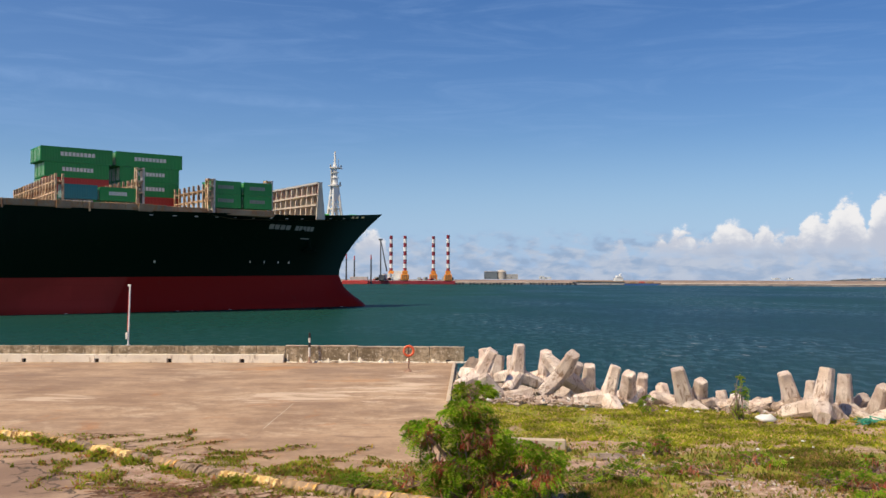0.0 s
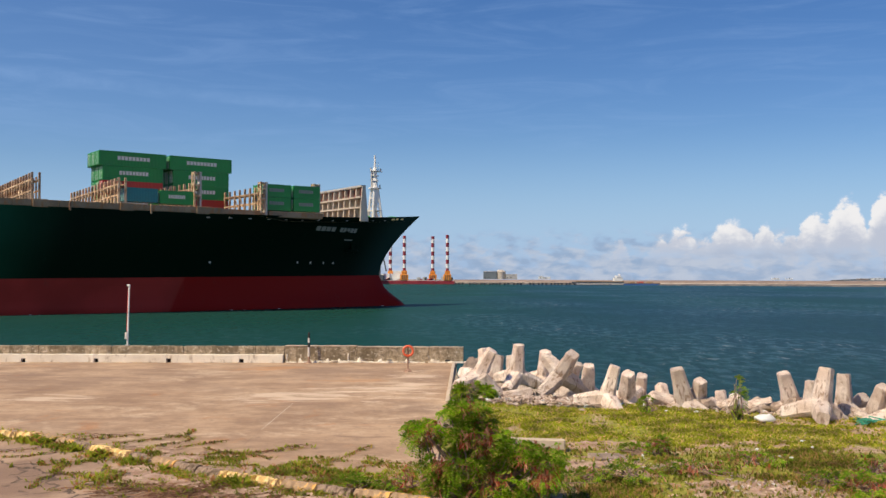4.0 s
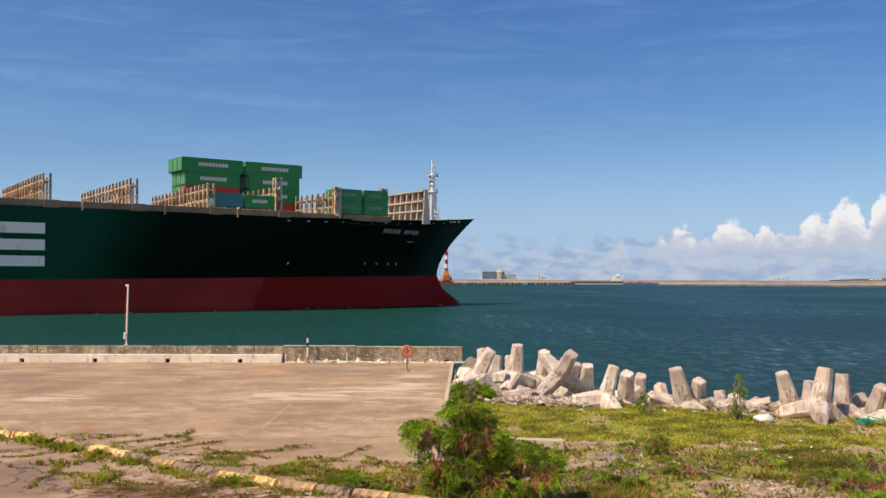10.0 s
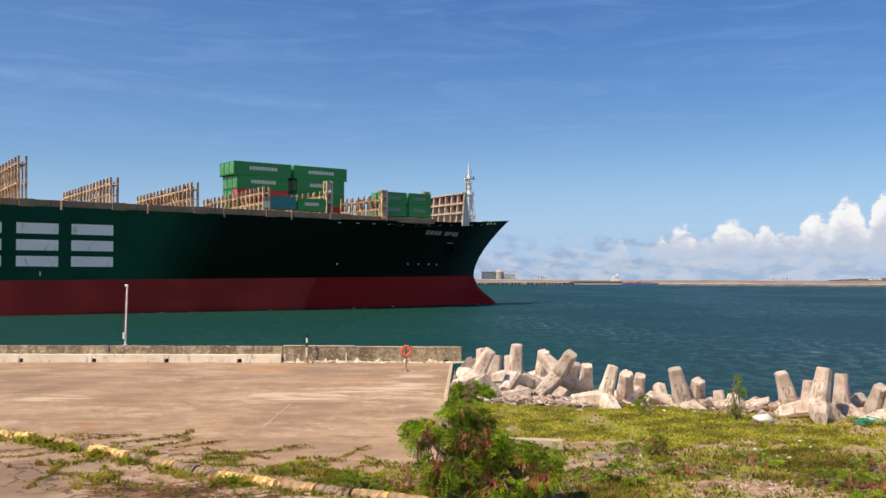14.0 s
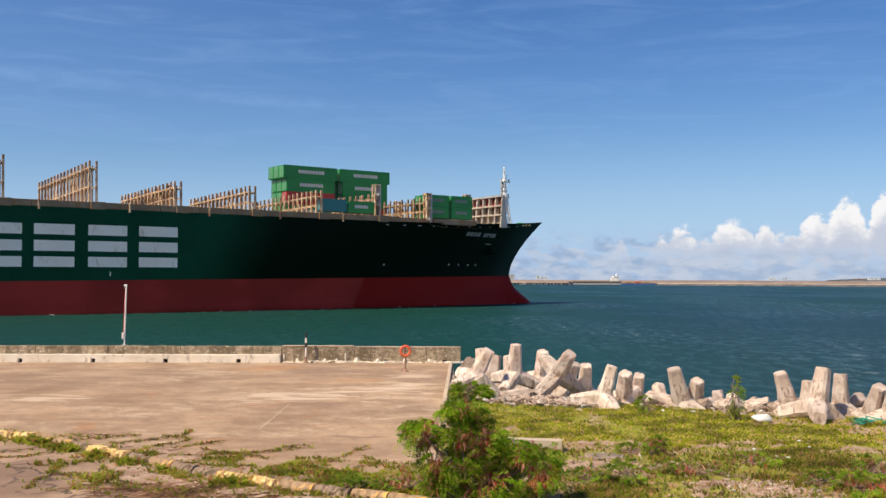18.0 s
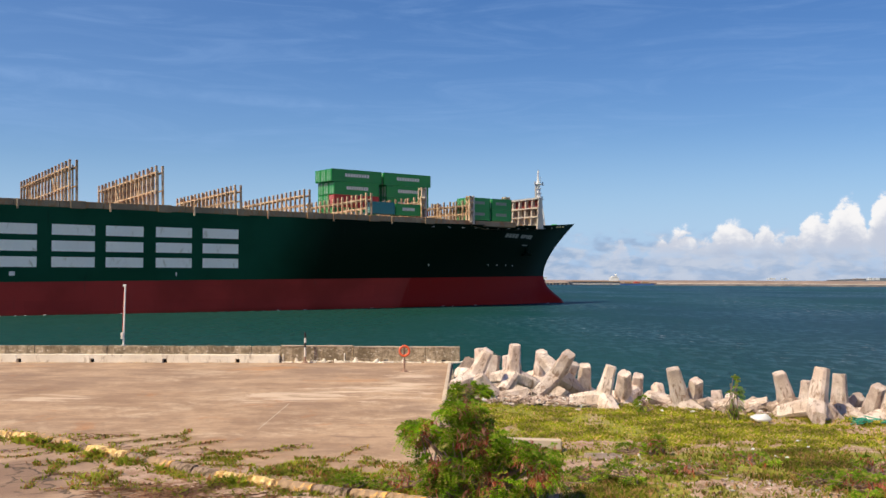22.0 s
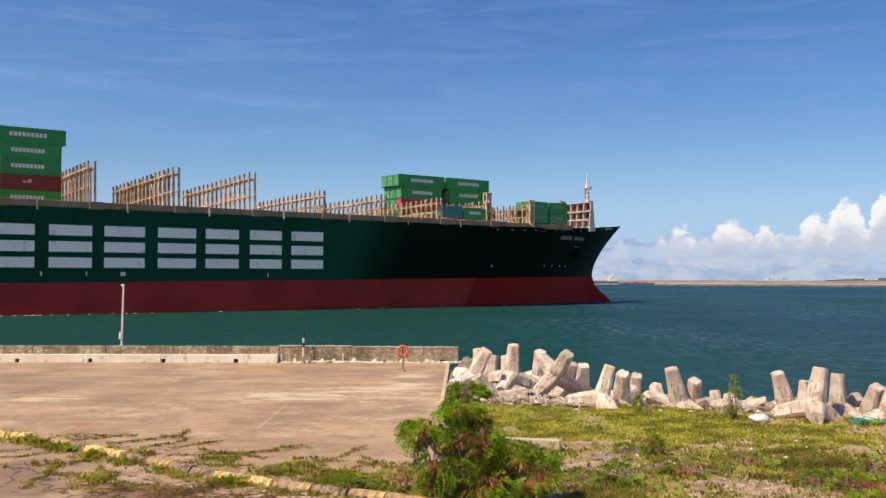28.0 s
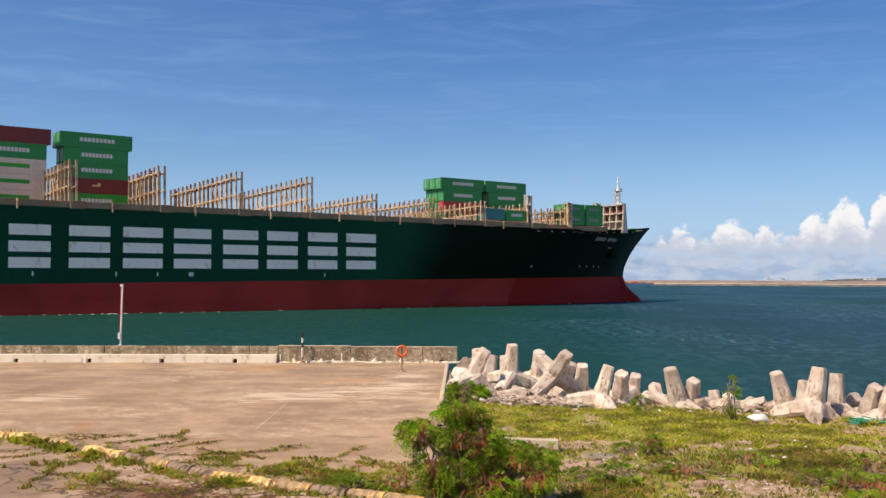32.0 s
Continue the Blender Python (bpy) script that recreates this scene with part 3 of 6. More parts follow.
# ---- armour units on the shore ----
def tetrapod_mesh(seed):
    """Four stout tapered legs with chamfered ends, cast in one."""
    bm = bmesh.new()
    dirs = [Vector((0, 0, 1))] + [Vector((math.sqrt(8) / 3 * math.cos(a), math.sqrt(8) / 3 * math.sin(a), -1 / 3)) for a in (0, 2 * math.pi / 3, 4 * math.pi / 3)]
    for d in dirs:
        q = d.to_track_quat("Z", "Y").to_matrix().to_4x4()
        prof = [(0.0, 0.47), (0.45, 0.45), (0.9, 0.40), (1.3, 0.36), (1.65, 0.33), (1.70, 0.30)]
        rings = []
        for z, r in prof:
            rings.append([bm.verts.new(q @ Vector((r * math.cos(a), r * math.sin(a), z))) for a in [math.pi / 2 * k + o for k in range(4) for o in (0.56, 1.01)]])
        for p, s in zip(rings, rings[1:]):
            for k in range(8):
                bm.faces.new((p[k], p[(k + 1) % 8], s[(k + 1) % 8], s[k]))
        bm.faces.new(rings[-1])
    bmesh.ops.recalc_face_normals(bm, faces=bm.faces)
    bmesh.ops.subdivide_edges(bm, edges=bm.edges, cuts=1, use_grid_fill=True)
    rough_up(bm, 0.03, 1.9, seed)
    rough_up(bm, 0.022, 6, seed)
    return mesh_of(bm, "armour_unit", M["concrete"])


TETRA = [tetrapod_mesh(s) for s in (1.0, 9.0, 23.0)]


def armour(k, sx, sy, d, lean, toward, spin, size=1.0):
    """An armour unit by the end of its first leg: slopes from the eye sideways and down in thousandths, distance; that leg
    leans sideways by lean degrees and towards the land by toward degrees; spin turns the others about it, 0 to the right."""
    tip = Vector((sx * d / 1000, d, EYE[2] - sy * d / 1000))
    l, w = radians(lean), radians(toward)
    up = Vector((math.sin(l) * math.cos(w), -math.sin(w), math.cos(l) * math.cos(w)))
    right = (Vector((1, 0, 0)) - up * up.x).normalized()
    turn = Matrix((right, up.cross(right), up)).transposed().to_4x4()
    size *= 0.86
    ob = new("armour_unit", TETRA[k % 3])
    ob.matrix_world = Matrix.Translation(tip - up * 1.68 * size) @ turn @ pose(0, 0, 0, 0, 0, spin) @ Matrix.Scale(size, 4)
    tagged(ob, "big weathered concrete tetrapod lying on the shore" if abs(lean) > 25 else "big weathered concrete tetrapod with one leg upright", "tetrapod", "tetrapods along the shore")
    return ob


# sideways and downward slope of a leg's end, distance, lean, toward, spin, size
UNITS = [
    (51, 73, 45.0, 28, 12, -8, 1.0), (78, 67, 46.0, 4, 8, 8, 1.0), (91, 115, 44.0, 74, 5, 60, 1.0),
    (105, 74, 49.0, 0, 25, 40, 1.0), (42, 71, 51.0, -4, 0, 45, 1.0), (58, 78, 50.0, 10, -5, 80, 1.0),
    (70, 78, 49.5, -8, 0, 100, 1.0), (138, 86, 47.0, 20, 20, 0, 1.0),
    (149, 88, 44.6, -1, 28, 90, 1.0), (189, 96, 42.5, -4, 38, 50, 1.0),
    (203, 98, 44.0, 3, 30, 70, 0.95), (222, 108, 44.5, 2, -40, 20, 1.0), (212, 119, 41.6, -70, 20, 10, 0.95),
]
EASTERN = [
    (238, 91, 41.0, -15, 6, 176, 1.12), (262, 103, 41.0, -2, 30, 35, 1.0), (282, 113, 43.5, -5, -5, 80, 0.9),
    (428, 119, 39.5, 25, 40, 20, 0.95), (448, 109, 38.0, 2, 30, 30, 1.05), (468, 102, 37.0, 8, 15, 70, 1.05),
    (492, 104, 36.5, -6, 5, 20, 1.05), (515, 106, 36.0, 12, 5, 180, 1.05), (318, 124, 43.0, -60, 30, 15, 0.9),
    (346, 95, 40.0, -18, 8, 180, 1.0), (374, 103, 39.6, 0, 4, 45, 0.8), (305, 124, 41.5, 65, 30, 50, 0.85), (335, 124, 41.0, 70, 20, 70, 0.8),
]
for k, u in enumerate(UNITS + EASTERN):
    armour(k, *u)
# the units that show two or more legs: middle, turn, size
for k, (x, y, z, rx, ry, rz, s) in enumerate((
        (5.39, 44.62, 2.26, 138, 157, 45, 0.88),
        (6.91, 41.42, 1.61, -181, -165, -7, 0.82), (14.44, 37.67, 1.75, 13, -5, 135, 0.88),
        (15.86, 38.96, 1.51, 180, 176, -124, 0.80))):
    ob = new("armour_unit", TETRA[k % 3])
    ob.matrix_world = pose(x, y, z, rx, ry, rz) @ Matrix.Scale(s, 4)
    tagged(ob, "big weathered concrete tetrapod with its legs spread", "tetrapod", "tetrapods along the shore")


def stone_mesh(seed, rough=0.55):
    bm = bmesh.new()
    bmesh.ops.create_icosphere(bm, subdivisions=2, radius=0.5)
    for v in bm.verts:
        v.co *= 1 + rough * noise.noise(v.co * 2.2 + Vector((seed * 3.1, 0, 0)))
        v.co = Vector((round(v.co.x * 3.3) / 3.3 * 0.7 + v.co.x * 0.3, round(v.co.y * 3) / 3 * 0.7 + v.co.y * 0.3, round(v.co.z * 3.6) / 3.6 * 0.7 + v.co.z * 0.3))
    return mesh_of(bm, "stone", M["rock"])


STONES = [stone_mesh(s) for s in range(5)]


def rubble():
    rng = random.Random(11)
    # larger boulders between the armour units
    for i in range(46):
        x = rng.uniform(1.3, 21)
        y = shore(x) + rng.uniform(-1.6, 2.2)
        s = rng.uniform(0.4, 0.95)
        if 2.4 < x < 6.6:
            continue
        ob = new("boulder", STONES[i % 5])
        ob.matrix_world = pose(x, y, GROUND - 0.1 - max(0, y - shore(x)) * 0.45 + 0.15 * s, rng.uniform(0, 360), rng.uniform(0, 360), rng.uniform(0, 360)) @ Matrix.Diagonal((s, s * 0.8, s * 0.65, 1))
        tagged(ob, "brown grey boulder among the tetrapods", "boulder", "boulders along the shore")
    # boulders heaped against the pier's corner
    for i in range(18):
        x, y = rng.uniform(1.15, 2.0), rng.uniform(48.0, 54.0)
        s = rng.uniform(0.8, 1.3)
        ob = new("boulder", STONES[i % 5])
        ob.matrix_world = pose(x, y, (0.5 + 1.5 * (i % 6) / 5) - 0.5 * (x - 1.15), rng.uniform(0, 360), rng.uniform(0, 360), rng.uniform(0, 360)) @ Matrix.Diagonal((s, s * 0.9, s * 0.75, 1))
        tagged(ob, "brown boulder heaped against the pier's corner", "boulder", "boulders along the shore")
    # small rubble before them, all one scatter
    verts, faces = [], []
    src = [([v.co.copy() for v in me.vertices], [tuple(p.vertices) for p in me.polygons]) for me in STONES]
    for i in range(1500):
        if i < 900:
            x, y = rng.gauss(4.2, 1.3), 0
            x = min(max(x, 1.2), 7.2)
            y = 43.4 - 0.35 * (x - 2) + rng.gauss(0, 0.7)
        elif i < 1200:
            x = rng.uniform(1.2, 21)
            y = shore(x) - 1.7 + rng.gauss(0, 0.5)
        else:
            x, y = rng.choice([(8.0, 25.4), (5.6, 28.6), (5.2, 28.4), (8.6, 25.0), (12.5, 33)])
            x, y = x + rng.gauss(0, 1.2), y + rng.gauss(0, 0.8)
        s = rng.uniform(0.05, 0.26) if i < 1200 else rng.uniform(0.03, 0.13)
        m = pose(x, y, GROUND - 0.03 + 0.2 * s + (0.12 if i < 900 else 0) * rng.random(), rng.gauss(0, 25), rng.gauss(0, 25), rng.uniform(0, 360)) @ Matrix.Diagonal((s * 1.3, s * 0.7, s * 0.32, 1))
        vs, fs = src[i % 5]
        k = len(verts)
        verts += [tuple(m @ v) for v in vs]
        faces += [tuple(a + k for a in f) for f in fs]
    ob = part("rubble", raw("rubble", verts, faces, M["rubble"]))
    tagged(ob, "heap of small broken stones and shells", "rubble", kind="stuff")


def rubble_mat():
    n = Nodes("mixed_rubble")
    r = n.island()
    col = n.mix(r, (0.27, 0.18, 0.13), (0.72, 0.58, 0.49))
    n.base(n.mix(n.step(r, 0.9, 0.92), col, (0.7, 0.68, 0.64)))
    n.rough(0.95)
    return n.mat


M["rubble"] = rubble_mat()
rubble()


def beam_block():
    t = part("concrete_beam", rough_up(boxed(-0.95, 0.95, -0.2, 0.2, 0, 0.33, 0.03), 0.03, 2.0), M["seal"])
    t.matrix_world = pose(2.9, 30.9, GROUND - 0.02, 0, 0, -6)
    tagged(t, "pale weathered concrete beam lying in the grass", "concrete beam")
    for x, y, z, s, r in ((5.0, 29.6, 0, 0.55, 20), (2.2, 32.6, 0.0, 0.4, 50), (6.2, 27.8, 0, 0.5, 70)):
        b = part("broken_slab", rough_up(boxed(-0.7, 0.7, -0.5, 0.5, 0, 0.22, 0.04), 0.06, 1.7, x), M["rock"])
        b.matrix_world = pose(x, y, GROUND - 0.14, 2, 3, r) @ Matrix.Scale(s * 1.4, 4)
        tagged(b, "broken slab of reddish concrete half sunk in the grass", "slab", "broken slabs in the grass")
    bm = bmesh.new()
    bmesh.ops.create_icosphere(bm, subdivisions=3, radius=0.4, matrix=Matrix.Diagonal((1, 0.7, 0.42, 1)))
    rough_up(bm, 0.09, 3.5)
    w = part("white_sack", bm, M["litter"], smooth=True)
    w.matrix_world = pose(12.05, 36.9, GROUND + 0.1)
    tagged(w, "crumpled white sack beside the tetrapods", "sack")
    # a tangle of green net
    bm = bmesh.new()
    rng = random.Random(8)
    for i in range(26):
        a = Vector((rng.uniform(-0.6, 0.6), rng.uniform(-0.3, 0.3), rng.uniform(0, 0.22)))
        b = a + Vector((rng.uniform(-0.5, 0.5), rng.uniform(-0.3, 0.3), rng.uniform(-0.1, 0.15)))
        b.z = max(0.0, b.z)
        rod(bm, a, b, 0.022, None, 5)
    g = part("fishing_net", bm, M["net"])
    g.matrix_world = pose(15.75, 36.2, GROUND)
    tagged(g, "tangle of torn green fishing net", "fishing net")
    rng = random.Random(21)
    for i in range(9):
        x, y = rng.choice([(10.0, 30.2), (10.3, 29.2), (6.6, 40.1), (5.5, 41), (3.9, 42.2), (8.4, 38.9), (11.6, 31.6)])
        bm = bmesh.new()
        bmesh.ops.create_icosphere(bm, subdivisions=1, radius=0.06, matrix=Matrix.Diagonal((1.3, 0.8, 0.6, 1)))
        rough_up(bm, 0.03, 6, i)
        p = part("litter_scrap", bm, M["litter"])
        p.matrix_world = pose(x + rng.gauss(0, 0.3), y + rng.gauss(0, 0.3), GROUND + 0.05, 0, 0, rng.uniform(0, 360))
        tagged(p, "small white scrap of litter on the ground", "litter", "scraps of litter")


beam_block()


# ---- the container ship ----
# Ship's space: x ahead, y to port, z up from the water; the side seen is at y = -20.47.
HEADING = 36.29
SHIP_AT = Vector((-math.cos(radians(53.71)), math.sin(radians(53.71)), 0)) * 193.4
AHEAD = Vector((math.sin(radians(53.71)), math.cos(radians(53.71)), 0))


def sailed(t):
    return 2.7063 * t + 0.00827 * t * t


def ship_pose(t):
    p = SHIP_AT + AHEAD * sailed(t)
    return pose(p.x, p.y, 0, 0, 0, HEADING)


HALF = 20.47
STEM = [(-8, 112), (-6, 119.5), (-4, 121.6), (-2, 121.2), (0, 120.0), (1.1, 119.0), (3.1, 115.8), (5.0, 113.7), (6.2, 113.1), (7.3, 112.8), (8.9, 113.0), (10.8, 113.8), (13.4, 115.6), (16.7, 118.7), (19.3, 121.6), (21.5, 124.3), (22.0, 125.0)]


def stem(z):
    for (a, u), (b, v) in zip(STEM, STEM[1:]):
        if z <= b:
            k = (z - a) / (b - a)
            return u + (v - u) * k
    return STEM[-1][1]


def sheer(u):
    return 18.6 + 2.85 * max(0.0, (u - 55) / 68) ** 2


def boundary(u):
    return 6.1 + 0.0107 * u


def half_breadth(d, z):
    """Half the hull's width, d metres behind the stem at height z."""
    q = min(1.0, max(0.0, z / 19.5)) ** 0.8
    run, n = 130 - 82 * q, 1.9 - 0.7 * q
    s = min(1.0, d / run)
    b = HALF * (1 - (1 - s) ** n)
    if z < 1:
        b *= 1 + 0.12 * z / 6
    if z < 7 and d < 12:
        b = max(b, min(2.8, 1.6 * math.sqrt(d)) * min(1, (7 - z) / 5))
    return b


DIST = [0, 0.15, 0.5, 1, 1.8, 3, 4.5, 6.5, 9, 12, 16, 20, 25, 30, 36, 42, 48, 56, 66, 78, 92, 110, 135, 170, 210, 250, 285]


def hull_part(name, levels, material, ship, label):
    """A band of the hull, both sides, between heights given as fractions by levels(u) -> list."""
    verts, faces = [], []
    rows = len(levels(0))
    for side in (-1, 1):
        k0 = len(verts)
        for j in range(rows):
            for d in DIST:
                z = levels(60)[j]
                for _ in range(4):
                    u = stem(z) - d
                    z = levels(u)[j]
                verts.append((u, side * half_breadth(d, z), z))
        n = len(DIST)
        for j in range(rows - 1):
            for i in range(n - 1):
                f = (k0 + j * n + i, k0 + j * n + i + 1, k0 + (j + 1) * n + i + 1, k0 + (j + 1) * n + i)
                faces.append(f if side > 0 else f[::-1])
        if side > 0:
            k = len(verts) // 2
            for j in range(rows - 1):
                a = j * n + n - 1
                faces.append((a, a + n, a + n + k, a + k))
    return part(name, raw(name, verts, faces, material, True), None, ship, label)


def build_ship():
    ship = thing("container_ship", ship_pose(0), "green and red container ship under way past the pier", "ship")
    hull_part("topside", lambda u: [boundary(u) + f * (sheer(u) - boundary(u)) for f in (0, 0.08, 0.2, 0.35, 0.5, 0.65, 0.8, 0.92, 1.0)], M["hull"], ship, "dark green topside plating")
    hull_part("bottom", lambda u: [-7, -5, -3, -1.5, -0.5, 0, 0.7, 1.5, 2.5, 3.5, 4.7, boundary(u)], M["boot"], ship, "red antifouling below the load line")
    # weather deck, following the hull's outline a little below the rail
    verts, faces = [], []
    for d in DIST:
        z = sheer(stem(20) - d)
        u = stem(z) - d
        b = max(0.02, half_breadth(d, z) - 0.12)
        zz = z - (0.25 if u < 78 else 1.1)
        verts += [(u - 0.3, -b, zz), (u - 0.3, b, zz)]
    for i in range(len(DIST) - 1):
        faces.append((2 * i, 2 * i + 2, 2 * i + 3, 2 * i + 1))
    part("weather_deck", raw("weather_deck", verts, faces, M["rust"]), None, ship, "rust-brown weather deck")
    return ship


SHIP = build_ship()


def rail_strip():
    """The rusty walkway edge over the side, in lengths between brackets."""
    i = 0
    u = -172.0
    while u < 60:
        v = u + 7.4
        for side in (-1, 1):
            bm = boxed(u + 0.03, v - 0.03, min(side * 20.55, side * 18.9), max(side * 20.55, side * 18.9), 18.62, 19.72, 0.04)
            part("walkway", bm, M["rust"], SHIP, "rusty walkway side plate")
        u, i = v, i + 1
    for u in BRIDGES[:8]:
        bm = boxed(u - 0.9, u + 1.6, -20.75, -20.3, 18.45, 19.8, 0.05)
        part("bracket", bm, M["rust"], SHIP, "rusty bracket over the side")
        bm = boxed(u - 9.6, u - 9.3, -20.72, -20.3, 18.1, 19.78, 0.05)
        part("stay", bm, M["steel"], SHIP, "buff stay over the side")
    # scuppers and fairleads on the forward rail
    for k in range(12):
        u = 62 + 4.4 * k
        d = 0.0
        z = sheer(u) - 0.75
        d = stem(z) - u
        b = half_breadth(d, z)
        nx = half_breadth(d - 0.5, z) - half_breadth(d + 0.5, z)
        bm = boxed(-0.34, 0.34, -0.04, 0.10, -0.08, 0.08, 0.02)
        bmesh.ops.transform(bm, matrix=pose(u, -b - 0.03, z, 0, 0, math.degrees(math.atan2(-nx, 1)) * -1), verts=bm.verts)
        part("fairlead", bm, M["grey_steel"], SHIP, "pale fairlead at the rail")


BRIDGES = [-45.0, -29.2, -13.9, 1.45, 16.85, 31.8, 46.45, 60.6, 74.4, 88.3]
TALL = {-45.0, -29.2, -13.9, 1.45}


def post_mesh(h, w):
    bm = boxed(-w / 2, w / 2, -w * 0.4, w * 0.4, 0, h, 0.02)
    return mesh_of(bm, "post", M["steel"])


def lashing_bridges():
    for u in BRIDGES + [-60.5, -76, -91.5, -107]:
        top = 26.65 if (u in TALL or u < -50) else 24.0
        z0 = 19.2
        half = 19.1 if u < 50 else 18.8 if u < 70 else 18.2 if u < 80 else 14.3
        far = half if u > 50 else 14.6 if top > 25 else 10.5
        end_tower = u > 50
        b = part("lashing_bridge", boxed(u - 0.75, u + 0.75, -half, far, z0 - 0.6, z0 + 0.25, 0.05), M["rust"], SHIP, "buff steel lashing bridge across the deck")
        tall_post, low_post = post_mesh(top - z0 + 0.45, 0.38), post_mesh(top - z0 - 0.1, 0.28)
        n = 15 if u < 80 else 12
        for i in range(n + 1):
            y = -half + 0.2 + (half + far - 0.4) * i / n
            for s in (-0.6, 0.6):
                p = part("post", tall_post if s < 0 or i % 3 == 0 else low_post, None, b)
                p.location = (u + s, y + (0.25 if s > 0 else 0) * (0 < i < n), z0)
        for s in (-0.6, 0.6):
            for z in (top - 0.75, z0 + (top - z0) * 0.45):
                part("rail", boxed(u + s - 0.1, u + s + 0.1, -half, far, z - 0.12, z + 0.12), M["steel"], b)
        # the bridges hang a little lower to port
        pivot = Matrix.Translation((u, -half, z0))
        b.matrix_local = pivot @ pose(0, 0, 0, (-2.2 if top > 25 else -1.5) if u < 50 else 0) @ pivot.inverted()
        part("grating", boxed(u - 0.6, u + 0.6, -half + 0.1, far - 0.1, top - 1.02, top - 0.93), M["rust"], b)
        for i in (3, 4, 9, 11):
            y = -half + (half + far) * i / n
            bm = bmesh.new()
            rod(bm, (u - 0.55, y, z0 + 0.3), (u - 0.55, y + 2.4, top - 1.1), 0.09, None, 6)
            part("brace", bm, M["steel"], b)
        if end_tower:
            for side in (-1, 1):
                h = 26.4 if u < 70 else (25.4 if u < 80 else 26.1)
                y0, y1 = sorted((side * (half + 0.35), side * (half - 1.1)))
                t = part("end_tower", boxed(u + 0.25, u + 0.62, y0, y1, z0 - 0.6, h, 0.05), M["grey_steel"], b, "grey plated end tower")
                part("tower_frame", boxed(u - 0.85, u - 0.6, y0, y0 + 0.3, z0, h), M["steel"], b)
                part("tower_frame", boxed(u - 0.85, u - 0.6, y1 - 0.3, y1, z0, h), M["steel"], b)
                for z in (h - 0.4, z0 + 2.6, z0 + 4.6):
                    if z < h - 0.2:
                        part("tower_floor", boxed(u - 0.85, u + 0.3, y0, y1, z, z + 0.3), M["steel"], b)
    # hatch covers, one to a bay
    for a, c in zip(BRIDGES, BRIDGES[1:]):
        half = 18.6 if a < 80 else 14
        for k in range(4):
            y0 = -half + k * half / 2
            part("hatch_cover", boxed(a + 0.95, c - 0.95, y0 + 0.04, y0 + half / 2 - 0.04, 18.6, 19.75, 0.06), M["rust"], SHIP, "rust-brown hatch cover")


lashing_bridges()
rail_strip()


def letters():
    """The big white bars on the side, three plain ones for each sign of the owner's lettering."""
    spans = [(-65.0, -58.5), (-55.7, -49.0), (-46.0, -39.0), (-36.7, -29.5), (-27.4, -20.2), (-17.8, -10.6), (-8.7, -2.05), (0.25, 7.0), (9.13, 16.26)]
    for a, b in spans:
        for z0, z1 in ((8.45, 10.20), (11.15, 12.95), (13.95, 15.75)):
            me = raw("white_bar", *plate(a, b, z0 + 0.004 * a, z1 + 0.004 * a), M["letter"])
            part("white_bar", me, None, SHIP, "plain white painted bar on the side")
    # pale bars of the name at the bow and of the draught marks
    for a0, b0, n in ((89.2, 95.4, 4), (96.6, 102.3, 5)):
        w = (b0 - a0) / n
        for i in range(n):
            me = raw("name_bar", *plate(a0 + w * i, a0 + w * (i + 0.82), 16.6, 17.5), M["dim"])
            part("name_bar", me, None, SHIP, "dull grey bar at the bow")
    part("mark_bar", raw("mark_bar", *plate(99.0, 101.6, 14.9, 15.1), M["dim"]), None, SHIP)
    for a in (86.5, 90.2, 94.0, 97.0):
        part("side_mark", raw("side_mark", *plate(a, a + 0.3, 9.7, 10.1), M["logo"]), None, SHIP, "small white mark")
    part("side_mark", raw("side_mark", *plate(64.5, 64.9, 9.4, 9.8), M["logo"]), None, SHIP, "small white mark")
    for a, w in ((-30.5, 0.2), (-24.5, 0.9), (-38, 0.25), (4.0, 0.2), (-52, 0.3)):
        part("side_mark", raw("side_mark", *plate(a, a + w, 6.9, 7.6), M["logo"]), None, SHIP, "small white mark")
    # anchor in its pocket
    z = 14.2
    u = 101.8
    b = half_breadth(stem(z) - u, z)
    bm = boxed(u - 0.35, u + 0.35, -b - 0.5, -b + 0.6, z - 1.6, z + 1.4, 0.12)
    box(bm, u - 1.5, u + 1.5, -b - 0.6, -b + 0.5, z - 1.9, z - 1.2, 0.2)
    part("anchor", bm, M["hull"], SHIP, "black anchor in its pocket")


def plate(a, b, z0, z1):
    """A thin sheet lying on the hull between two stations and two heights."""
    n = max(1, int((b - a) / 1.5))
    m = 4
    verts, faces = [], []
    for out in (0.03, -0.05):
        for i in range(n + 1):
            for j in range(m + 1):
                u, z = a + (b - a) * i / n, z0 + (z1 - z0) * j / m
                verts.append((u, -half_breadth(stem(z) - u, z) - out, z))
    for i in range(n):
        for j in range(m):
            k = i * (m + 1) + j
            faces.append((k, k + m + 1, k + m + 2, k + 1))
    o = (n + 1) * (m + 1)
    rim = [i * (m + 1) for i in range(n + 1)] + [n * (m + 1) + j for j in range(1, m + 1)] + [i * (m + 1) + m for i in range(n - 1, -1, -1)] + [j for j in range(m - 1, 0, -1)]
    for p, q in zip(rim, rim[1:] + rim[:1]):
        faces.append((p, p + o, q + o, q))
    return verts, faces


letters()


